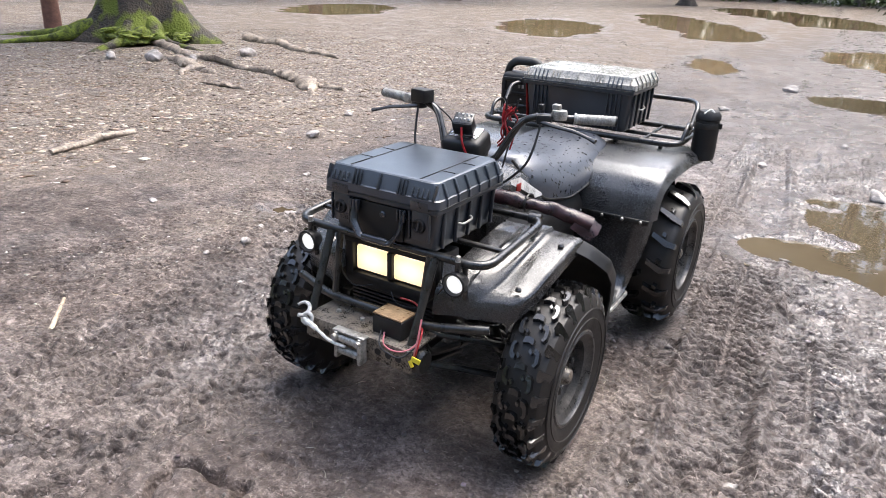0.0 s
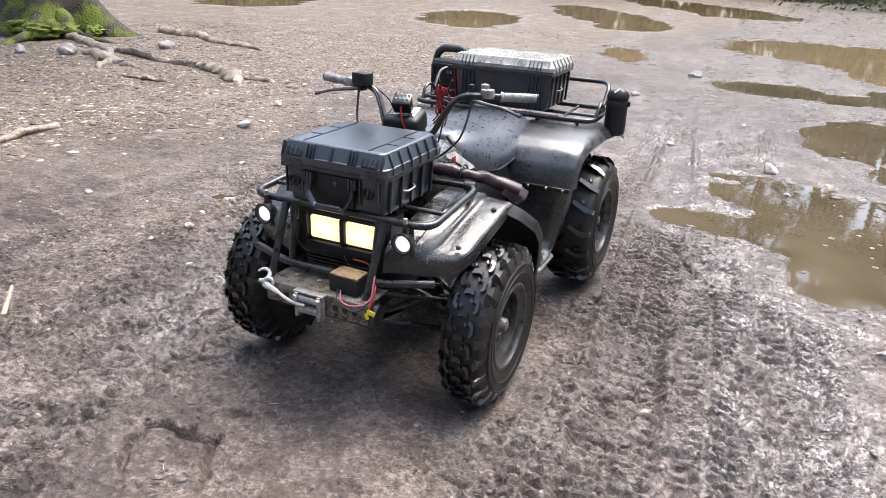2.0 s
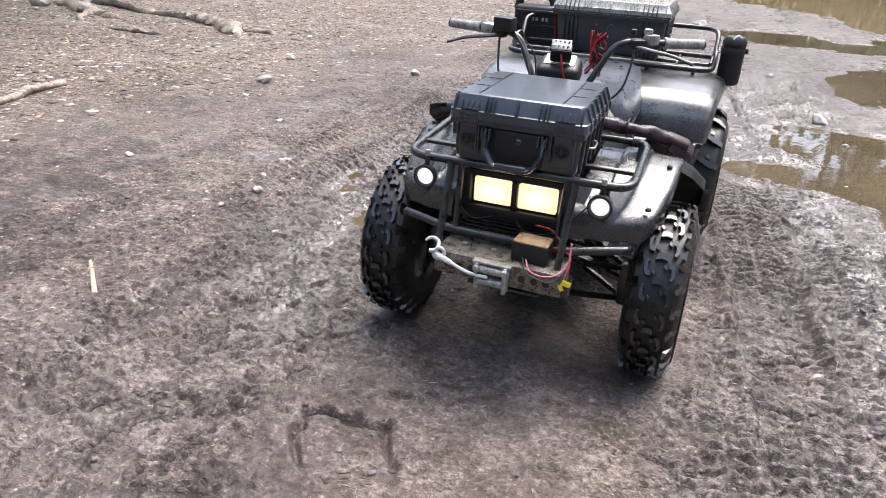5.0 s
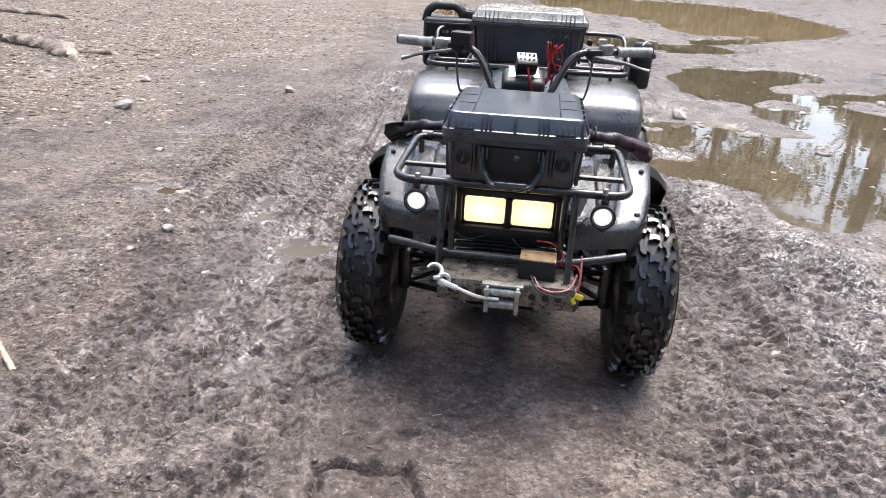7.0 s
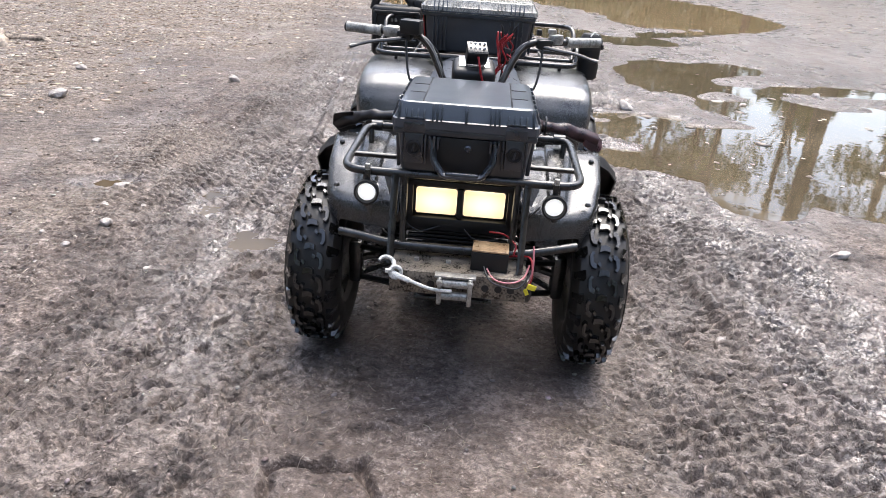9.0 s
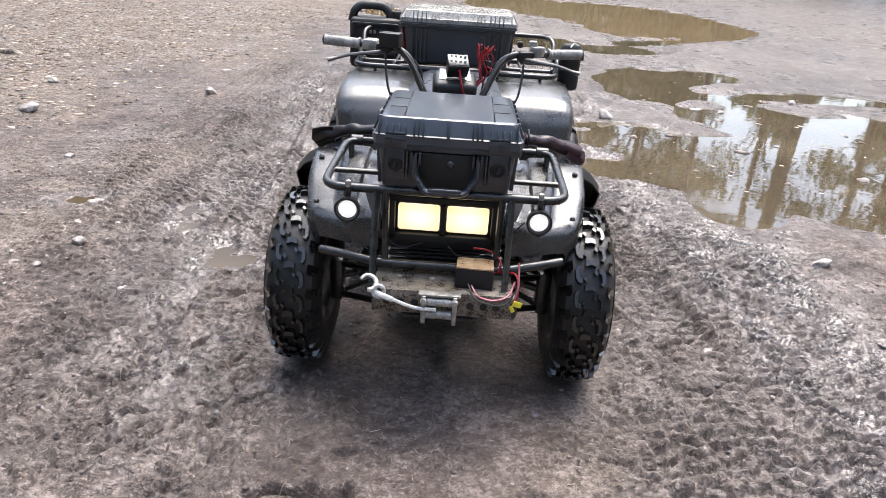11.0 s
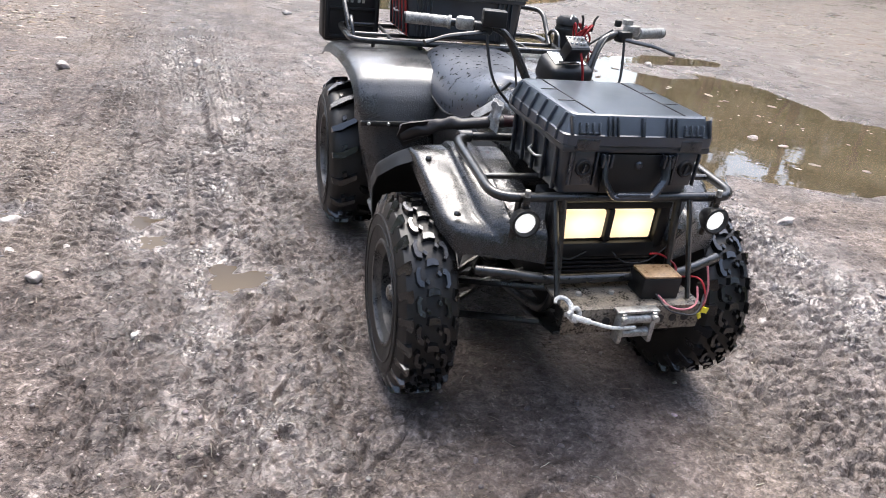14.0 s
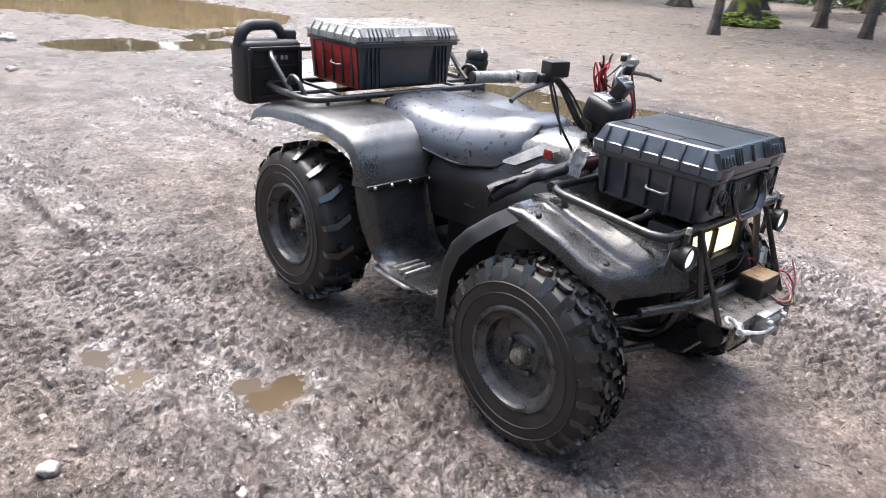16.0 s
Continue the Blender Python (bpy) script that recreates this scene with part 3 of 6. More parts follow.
    mud = ramp(calc("ADD", calc("MULTIPLY", tone, 0.55), 0.5), [(0.08, (0.03, 0.0215, 0.0185)), (0.4, (0.09, 0.069, 0.06)), (0.64, (0.15, 0.12, 0.106)), (1.0, (0.37, 0.31, 0.285))])
    still = n.new("ShaderNodeAttribute")
    still.attribute_name = "still"
    mud = mixed(calc("MULTIPLY", still.outputs["Fac"], 0.55), mud, ramp(lumps, [(0.3, (0.078, 0.057, 0.048)), (0.7, (0.14, 0.107, 0.092))]))
    khaki = ramp(grit, [(0.36, (0.08, 0.062, 0.048)), (0.52, (0.145, 0.116, 0.09)), (0.68, (0.28, 0.235, 0.19))])
    mud = mixed(calc("MULTIPLY", calc("SUBTRACT", 1.0, wet.outputs["Fac"]), calc("MULTIPLY", ranged(broad, 0.45, 0.6, 0.0, 0.6), calc("SUBTRACT", 1.0, still.outputs["Fac"]))), mud, khaki)
    churn = n.new("ShaderNodeAttribute")
    churn.attribute_name = "churn"
    mud = mixed(calc("MULTIPLY", churn.outputs["Fac"], 0.5), mud, ramp(calc("ADD", calc("MULTIPLY", tone, 0.4), 0.5), [(0.2, (0.028, 0.021, 0.019)), (0.55, (0.072, 0.057, 0.052)), (0.9, (0.17, 0.143, 0.133))]))
    # sky sheen of the wet mud, mixed in as a paler base colour
    pale_sheen = n.new("ShaderNodeAttribute")
    pale_sheen.attribute_name = "pale_sheen"
    mud = mixed(calc("MULTIPLY", pale_sheen.outputs["Fac"], ranged(mid, 0.38, 0.6, 0.25, 0.8)), mud, ramp(calc("ADD", calc("MULTIPLY", tone, 0.4), 0.5), [(0.15, (0.07, 0.056, 0.05)), (0.5, (0.19, 0.16, 0.148)), (0.9, (0.38, 0.335, 0.315))]))
    cell = n.new("ShaderNodeTexVoronoi")
    cell.inputs["Scale"].default_value = 42
    l.new(tc.outputs["Object"], cell.inputs["Vector"])
    bw = n.new("ShaderNodeSeparateColor")
    l.new(cell.outputs["Color"], bw.inputs[0])
    stones = ramp(bw.outputs[0], [(0.15, (0.075, 0.053, 0.038)), (0.5, (0.19, 0.142, 0.104)), (0.75, (0.31, 0.245, 0.185)), (0.95, (0.54, 0.46, 0.37))])
    stones = mixed(ranged(grit, 0.35, 0.65, 0.55, 0.0), stones, mud)
    cover = calc("MULTIPLY", gravel.outputs["Fac"], ranged(mid, 0.3, 0.6, 0.45, 1.0))
    colour = mixed(cover, mud, stones)
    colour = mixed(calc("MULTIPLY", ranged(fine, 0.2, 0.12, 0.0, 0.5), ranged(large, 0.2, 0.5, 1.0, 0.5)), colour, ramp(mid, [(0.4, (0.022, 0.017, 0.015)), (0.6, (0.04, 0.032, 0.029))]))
    colour = mixed(calc("MULTIPLY", wet.outputs["Fac"], 0.4), colour, ramp(grit, [(0.38, (0.03, 0.023, 0.021)), (0.62, (0.14, 0.116, 0.108))]))
    colour = mixed(calc("MULTIPLY", ranged(fine, 0.9, 0.95, 0.0, 0.55), ranged(lumps, 0.45, 0.58, 0.0, 1.0)), colour, ramp(grit, [(0.4, (0.18, 0.15, 0.13)), (0.62, (0.4, 0.36, 0.33))]))
    # shredded bark and straw trodden into the mud: short fibres in three directions
    for angle, seed in ((0.5, 0.0), (1.6, 7.0), (2.7, 13.0)):
        lay = n.new("ShaderNodeMapping")
        lay.inputs["Rotation"].default_value, lay.inputs["Location"].default_value, lay.inputs["Scale"].default_value = (0, 0, angle), (seed, seed, 0), (34, 210, 60)
        l.new(warp.outputs[0], lay.inputs["Vector"])
        t = n.new("ShaderNodeTexNoise")
        t.inputs["Scale"].default_value, t.inputs["Detail"].default_value = 1.0, 2
        l.new(lay.outputs[0], t.inputs["Vector"])
        colour = mixed(calc("MULTIPLY", ranged(t.outputs["Fac"], 0.64, 0.7, 0.0, 0.3), calc("SUBTRACT", 1.0, calc("MULTIPLY", wet.outputs["Fac"], 0.6))), colour, ramp(grit, [(0.35, (0.11, 0.085, 0.068)), (0.65, (0.33, 0.28, 0.235))]))
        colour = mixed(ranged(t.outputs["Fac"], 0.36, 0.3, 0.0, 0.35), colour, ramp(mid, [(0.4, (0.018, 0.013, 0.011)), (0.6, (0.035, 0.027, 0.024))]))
    # crease lines, sunk in the bump and with their shade painted into the colour
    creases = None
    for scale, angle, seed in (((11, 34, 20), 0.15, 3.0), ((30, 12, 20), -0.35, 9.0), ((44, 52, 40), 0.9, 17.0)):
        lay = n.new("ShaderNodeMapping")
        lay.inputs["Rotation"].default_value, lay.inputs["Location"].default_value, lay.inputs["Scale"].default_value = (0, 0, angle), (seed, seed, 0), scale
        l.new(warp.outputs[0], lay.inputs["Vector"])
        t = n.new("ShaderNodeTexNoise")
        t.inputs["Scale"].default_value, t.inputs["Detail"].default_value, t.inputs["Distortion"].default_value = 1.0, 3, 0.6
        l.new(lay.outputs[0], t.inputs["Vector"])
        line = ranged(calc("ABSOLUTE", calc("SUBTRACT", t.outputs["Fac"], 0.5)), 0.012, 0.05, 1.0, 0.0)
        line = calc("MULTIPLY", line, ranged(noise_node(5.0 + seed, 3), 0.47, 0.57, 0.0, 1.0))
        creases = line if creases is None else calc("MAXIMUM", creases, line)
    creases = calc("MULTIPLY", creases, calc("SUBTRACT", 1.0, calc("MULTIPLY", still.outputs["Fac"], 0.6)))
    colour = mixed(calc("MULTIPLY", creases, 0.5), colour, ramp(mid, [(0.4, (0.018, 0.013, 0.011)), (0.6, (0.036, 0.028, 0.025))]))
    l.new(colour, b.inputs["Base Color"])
    rough = calc("ADD", ranged(mid, 0.35, 0.65, 0.42, 0.66), ranged(grit, 0.4, 0.65, -0.1, 0.12))
    damp = ranged(noise_node(1.7, 4), 0.5, 0.62, 0.0, 1.0)
    rough = mixed(damp, rough, ranged(grit, 0.4, 0.6, 0.3, 0.5), "FLOAT")
    rough = mixed(calc("MULTIPLY", wet.outputs["Fac"], 0.9), rough, ranged(noise_node(3.1, 4), 0.45, 0.56, 0.36, 0.16), "FLOAT")
    l.new(rough, b.inputs["Roughness"])
    l.new(mixed(wet.outputs["Fac"], calc("MULTIPLY_ADD", damp, 0.2, 0.22), ranged(noise_node(3.1, 4), 0.45, 0.56, 0.5, 1.0), "FLOAT"), b.inputs["Specular IOR Level"])
    bump = n.new("ShaderNodeBump")
    bump.inputs["Strength"].default_value, bump.inputs["Distance"].default_value = 1.0, 0.0034
    height = calc("ADD", calc("MULTIPLY", large_d, -0.9), calc("MULTIPLY_ADD", fine_d, -0.4, lumps))
    height = calc("ADD", height, calc("ADD", calc("MULTIPLY", crumb, 0.7), calc("MULTIPLY", grit, 0.8)))
    height = calc("MULTIPLY", height, calc("SUBTRACT", 1.0, calc("MULTIPLY", wet.outputs["Fac"], 0.45)))
    height = calc("ADD", height, calc("MULTIPLY", calc("MULTIPLY", cell.outputs["Distance"], -0.9), gravel.outputs["Fac"]))
    height = calc("SUBTRACT", height, calc("MULTIPLY", creases, 1.0))
    l.new(height, bump.inputs["Height"])
    broad_bump = n.new("ShaderNodeBump")
    broad_bump.inputs["Strength"].default_value, broad_bump.inputs["Distance"].default_value = 1.0, 0.022
    away = n.new("ShaderNodeAttribute")
    away.attribute_name = "away"
    l.new(calc("MULTIPLY", calc("ADD", calc("ADD", noise_node(9, 5, 0.7), calc("MULTIPLY", noise_node(31, 3, 0.7), 0.6)), calc("MULTIPLY", noise_node(2.6, 3), 1.5)), away.outputs["Fac"]), broad_bump.inputs["Height"])
    l.new(broad_bump.outputs[0], bump.inputs["Normal"])
    l.new(bump.outputs[0], b.inputs["Normal"])
    return m


MUD = ground_material()
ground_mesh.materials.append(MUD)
ground = tagged(new("ground", ground_mesh), "churned wet brown mud with gravel, ruts and leaf litter", "ground", kind="structure")


def water_material(name, dark, light, gloss):
    m = bpy.data.materials.new(name)
    m.use_nodes = True
    n, l = m.node_tree.nodes, m.node_tree.links
    b = n["Principled BSDF"]
    tc = n.new("ShaderNodeTexCoord")
    t = n.new("ShaderNodeTexNoise")
    t.inputs["Scale"].default_value = 1.3
    l.new(tc.outputs["Object"], t.inputs["Vector"])
    r = n.new("ShaderNodeValToRGB")
    r.color_ramp.elements[0].position, r.color_ramp.elements[1].position = 0.35, 0.65
    r.color_ramp.elements[0].color, r.color_ramp.elements[1].color = (*dark, 1), (*light, 1)
    l.new(t.outputs["Fac"], r.inputs["Fac"])
    l.new(r.outputs["Color"], b.inputs["Base Color"])
    b.inputs["Roughness"].default_value = 0.03
    b.inputs["IOR"].default_value = 1.33
    b.inputs["Specular IOR Level"].default_value = gloss
    w = n.new("ShaderNodeTexNoise")
    w.inputs["Scale"].default_value = 9
    l.new(tc.outputs["Object"], w.inputs["Vector"])
    bp = n.new("ShaderNodeBump")
    bp.inputs["Strength"].default_value, bp.inputs["Distance"].default_value = 0.05, 0.01
    l.new(w.outputs["Fac"], bp.inputs["Height"])
    l.new(bp.outputs[0], b.inputs["Normal"])
    return m


WATER = water_material("muddy_water", (0.062, 0.048, 0.03), (0.1, 0.079, 0.051), 0.5)
SILTY = water_material("silty_water", (0.15, 0.105, 0.06), (0.22, 0.16, 0.095), 0.5)
SHALLOW = water_material("shallow_water", (0.05, 0.036, 0.022), (0.085, 0.064, 0.04), 0.22)
for i, (name, blobs) in enumerate(PUDDLES):
    x0 = sum(b[0] for b in blobs) / len(blobs)
    y0 = sum(b[1] for b in blobs) / len(blobs)
    reach = max(math.hypot(b[0] - x0, b[1] - y0) + max(b[2], b[3]) for b in blobs) * 1.15 + 0.15
    cells = 120
    axis = np.linspace(-reach, reach, cells + 1)
    cx, cy = np.meshgrid(axis, axis)
    inside = puddle_field(cx + x0, cy + y0, blobs) < (0.5 if name == "brown" else 0.2)
    keep = inside[:-1, :-1] | inside[1:, :-1] | inside[:-1, 1:] | inside[1:, 1:]
    number = np.arange((cells + 1) ** 2).reshape(cells + 1, cells + 1)
    faces = np.stack([number[:-1, :-1], number[:-1, 1:], number[1:, 1:], number[1:, :-1]], -1)[keep]
    me = bpy.data.meshes.new("puddle")
    me.from_pydata(np.stack([cx.ravel(), cy.ravel(), cx.ravel() * 0], -1).tolist(), [], faces.tolist())
    me.materials.append({"big": WATER, "brown": SHALLOW, "near_middle": WATER}.get(name, SILTY))
    ob = new("puddle", me)
    ob.location = (x0, y0, -0.0125 - 0.0003 * i if name == "brown" else -0.0195 - 0.0006 * i)
    tagged(ob, "small brown puddle in the mud" if name == "brown" else "muddy brown puddle reflecting sky and trees", "puddle", "puddles", "structure")

# ---- stones, gravel, sticks, roots and trees round the clearing ----
def pebble(bm, at, r, flat=0.6, rnd=random, sub=1):
    own = bmesh.new()
    bmesh.ops.create_icosphere(own, subdivisions=sub, radius=1)
    turn = Euler((rnd.uniform(-0.4, 0.4), rnd.uniform(-0.4, 0.4), rnd.uniform(0, 6.3))).to_matrix()
    sx, sy = rnd.uniform(0.8, 1.35), rnd.uniform(0.7, 1.0)
    seed = Vector((rnd.uniform(0, 50), rnd.uniform(0, 50), 0))
    for v in own.verts:
        k = 1 + 0.35 * noise.noise(v.co * 1.3 + seed)
        v.co = turn @ Vector((v.co.x * sx * k * r, v.co.y * sy * k * r, v.co.z * flat * k * r)) + Vector(at)
    return join(bm, own)


def height_at(x, y):
    return float(ground_height(np.array([x]), np.array([y]))[0])


STONES = [(-1.742, 0.023, 0.035), (-2.0, 0.63, 0.034), (-3.53, 2.44, 0.07), (-1.44, 3.65, 0.045), (1.97, 0.56, 0.04), (3.04, 2.3, 0.035), (1.3, 3.72, 0.07), (1.46, 3.1, 0.035),
          (0.35, 4.3, 0.04), (-0.2, 9.5, 0.11), (-0.6, 6.9, 0.06), (-1.1, 2.3, 0.025), (-2.6, 1.4, 0.03), (-1.35, -0.35, 0.015), (2.6, 4.4, 0.04),
          (-1.25, 1.6, 0.025), (-2.9, 0.2, 0.03), (-3.9, 3.4, 0.05), (0.9, 5.6, 0.04), (3.6, 5.1, 0.05), (1.1, -0.4, 0.02), (-2.4, 3.4, 0.05), (-1.9, 0.28, 0.018), (-1.82, -0.2, 0.02), (-1.98, -0.12, 0.016), (-1.7, 0.3, 0.014)]
for x, y, r in STONES:
    bm = pebble(None, (0, 0, 0), r, 0.62, random, 3)
    ob = part("stone", bm, ROCK)
    ob.location = (x, y, max(height_at(x, y), -0.03) + r * 0.25)
    tagged(ob, "pale rounded stone lying in the mud", "stone", "loose stones")


def scatter(name, count, area, sizes, material, label, keep, flat=0.55, level=None):
    """Many small stones or bits in one mesh, lying on the ground."""
    base = bmesh.new()
    bmesh.ops.create_icosphere(base, subdivisions=1, radius=1)
    tv = np.array([v.co for v in base.verts])
    tf = np.array([[v.index for v in f.verts] for f in base.faces])
    base.free()
    xs, ys = rng.uniform(area[0], area[1], count * 6), rng.uniform(area[2], area[3], count * 6)
    ok = rng.random(count * 6) < keep(xs, ys)
    xs, ys = xs[ok][:count], ys[ok][:count]
    hs = ground_height(xs, ys) if level is None else np.full(len(xs), level)
    m = len(xs)
    r = sizes[0] * (sizes[1] / sizes[0]) ** (rng.random(m) ** 2.6)
    a = rng.uniform(0, math.tau, m)
    stretch = rng.uniform(0.8, 1.6, (m, 1))
    local = tv[None] * (1 + 0.35 * rng.uniform(-1, 1, (m, len(tv), 1)))
    lx, ly, lz = local[..., 0] * r[:, None] * stretch, local[..., 1] * r[:, None], local[..., 2] * r[:, None] * flat
    c, s = np.cos(a)[:, None], np.sin(a)[:, None]
    pts = np.stack([lx * c - ly * s + xs[:, None], lx * s + ly * c + ys[:, None], lz + (hs + r * flat * 0.3)[:, None]], -1).reshape(-1, 3)
    faces = (tf[None] + (np.arange(m) * len(tv))[:, None, None]).reshape(-1, 3)
    me = bpy.data.meshes.new(name)
    me.from_pydata(pts.tolist(), [], faces.tolist())
    me.polygons.foreach_set("use_smooth", np.ones(len(faces), bool))
    me.materials.append(material)
    return tagged(new(name, me), label, name.replace("_", " "), kind="stuff")


def island_material(name, stops, rough=0.65):
    m = bpy.data.materials.new(name)
    m.use_nodes = True
    n, l = m.node_tree.nodes, m.node_tree.links
    g = n.new("ShaderNodeNewGeometry")
    r = n.new("ShaderNodeValToRGB")
    while len(r.color_ramp.elements) < len(stops):
        r.color_ramp.elements.new(0.5)
    for e, (p, c) in zip(r.color_ramp.elements, stops):
        e.position, e.color = p, (*c, 1)
    l.new(g.outputs["Random Per Island"], r.inputs["Fac"])
    t = n.new("ShaderNodeTexNoise")
    t.inputs["Scale"].default_value = 60
    mx = n.new("ShaderNodeMix")
    mx.data_type = "RGBA"
    mx.blend_type = "MULTIPLY"
    ins = [i for i in mx.inputs if i.enabled]
    ins[0].default_value = 0.5
    l.new(r.outputs["Color"], ins[1])
    l.new(t.outputs["Color"], ins[2])
    l.new([o for o in mx.outputs if o.enabled][0], n["Principled BSDF"].inputs["Base Color"])
    n["Principled BSDF"].inputs["Roughness"].default_value = rough
    return m


GRAVEL = island_material("gravel_mix", [(0.0, (0.12, 0.095, 0.08)), (0.45, (0.24, 0.2, 0.17)), (0.8, (0.4, 0.36, 0.32)), (1.0, (0.62, 0.58, 0.52))], 0.6)
CHIPS = island_material("litter_mix", [(0.0, (0.09, 0.058, 0.04)), (0.4, (0.22, 0.15, 0.1)), (0.65, (0.44, 0.34, 0.25)), (1.0, (0.78, 0.7, 0.58))], 0.6)
STRAW = island_material("straw_mix", [(0.0, (0.05, 0.036, 0.027)), (0.45, (0.14, 0.11, 0.085)), (0.8, (0.27, 0.225, 0.18)), (1.0, (0.46, 0.41, 0.34))], 0.5)
CLODS = island_material("clod_mix", [(0.0, (0.11, 0.09, 0.085)), (0.6, (0.18, 0.15, 0.145)), (0.9, (0.28, 0.24, 0.23)), (1.0, (0.4, 0.36, 0.34))], 0.5)


def dry(x, y):
    return smooth(0.0, 0.2, puddle_field(x, y))


scatter("gravel", 9000, (-13, -0.8, -1.5, 17), (0.005, 0.026), GRAVEL, "pale gravel and pebbles over the mud", lambda x, y: gravel_mask(x, y) * dry(x, y))
scatter("leaf_litter", 26000, (-13, -1.4, -1.5, 11), (0.008, 0.04), CHIPS, "brown fallen leaves, bark and wood chips", lambda x, y: gravel_mask(x, y) * dry(x, y), 0.16)
scatter("leaf_litter", 4000, (6, 22, -1, 16), (0.012, 0.05), CHIPS, "pale fallen leaves and twigs by the clearing's edge", lambda x, y: gravel_mask(x, y) * dry(x, y), 0.2)
scatter("gravel", 9000, (-5.2, -0.9, -1.6, 6), (0.002, 0.011), GRAVEL, "fine pale grit and stone chips on the mud", lambda x, y: (0.15 + 0.85 * smooth(0.9, 2.6, -x)) * (0.3 + 0.7 * smooth(-0.3, 0.4, lattice(x, y, 0.5, 46))) * dry(x, y))
scatter("gravel", 1500, (-3, 5, -2.5, 14), (0.002, 0.011), GRAVEL, "scattered grit and small stones on the mud", lambda x, y: 0.3 * dry(x, y))
scatter("mud_clods", 5000, (-2.6, 2.8, -2.3, 4), (0.002, 0.011), CLODS, "small wet clods of churned mud", lambda x, y: (0.25 + 0.75 * smooth(-0.2, 0.5, lattice(x, y, 0.5, 44))) * dry(x, y), 0.7)



def fibres(count, area, label, keep):
    """Shreds of bark and straw lying on the mud, in one mesh."""
    xs, ys = rng.uniform(area[0], area[1], count * 3), rng.uniform(area[2], area[3], count * 3)
    ok = rng.random(count * 3) < keep(xs, ys)
    xs, ys = xs[ok][:count], ys[ok][:count]
    m = len(xs)
    a, half, r = rng.uniform(0, math.tau, m), 0.004 + 0.016 * rng.random(m) ** 2.2, 0.0006 + 0.0012 * rng.random(m)
    dx, dy = np.cos(a), np.sin(a)
    ends = []
    for k in (-1, 0.1, 1):
        bow = (1 - abs(k)) * 0.25 * half * rng.uniform(-1, 1, m)
        px, py = xs + dx * half * k - dy * bow, ys + dy * half * k + dx * bow
        pz = ground_height(px, py) + 0.0012 + 0.002 * rng.random(m)
        for turn in (0.0, 2.1, 4.2):
            w, u = r * math.cos(turn), r * math.sin(turn)
            ends.append(np.stack([px - dy * w, py + dx * w, pz + u], -1))
    pts = np.stack(ends, 1).reshape(-1, 3)
    cell = []
    for ring in (0, 3):
        for k in range(3):
            cell.append((ring + k, ring + (k + 1) % 3, ring + 3 + (k + 1) % 3, ring + 3 + k))
    faces = (np.array(cell)[None] + (np.arange(m) * 9)[:, None, None]).reshape(-1, 4)
    me = bpy.data.meshes.new("bark_shreds")
    me.from_pydata(pts.tolist(), [], faces.tolist())
    me.materials.append(STRAW)
    return tagged(new("bark_shreds", me), label, "bark shreds", kind="stuff")


fibres(8000, (-2.6, 2.0, -2.4, 2.2), "pale shreds of bark and straw trodden into the mud", lambda x, y: (0.3 + 0.7 * smooth(-0.3, 0.5, lattice(x, y, 0.4, 45))) * (1 - 0.5 * churned(x, y)) * dry(x, y))
scatter("floating_litter", 90, (0.8, 5, 0.8, 7), (0.012, 0.06), GRAVEL, "pale leaves and scum floating on the puddle", lambda x, y: 1.0 * (puddle_field(x, y, LARGE) < -0.08), 0.1, -0.02)


def lying(name, pts, r, material, label, category, group="", radii=None, fillet=0.1):
    bm = tube(pts, r, fillet, 9, radii=radii, steps=9)
    seed = random.uniform(0, 40)
    for v in bm.verts:
        v.co += Vector((noise.noise(v.co * 9 + Vector((seed, 0, 0))), noise.noise(v.co * 9 + Vector((0, seed, 0))), noise.noise(v.co * 9 + Vector((0, 0, seed))))) * r * 0.55
        v.co += Vector((noise.noise(v.co * 2.6 + Vector((seed, 3, 0))), noise.noise(v.co * 2.6 + Vector((0, seed, 5))), 0.3 * noise.noise(v.co * 2.6 + Vector((7, 0, seed))) - 0.25)) * r * 1.1
    return tagged(part(name, bm, material, None, "", 60), label, category, group)


lying("stick", [(-1.78, -0.86, 0.008), (-1.72, -0.79, 0.012), (-1.66, -0.75, 0.01), (-1.6, -0.62, 0.012)], 0.005, STICK, "thin dry bent twig on the mud", "stick", "sticks", [0.006, 0.005, 0.002])
lying("stick", [(-1.9, -0.98, 0.012), (-1.64, -1.19, 0.014)], 0.012, STICK, "short pale broken stick on the mud", "stick", "sticks", [0.009, 0.014, 0.011])
lying("stick", [(-4.62, 0.42, 0.03), (-4.8, 0.9, 0.04), (-4.83, 1.35, 0.03)], 0.04, ROOT, "pale weathered branch on the gravel", "branch", "sticks", [0.02, 0.05, 0.035])
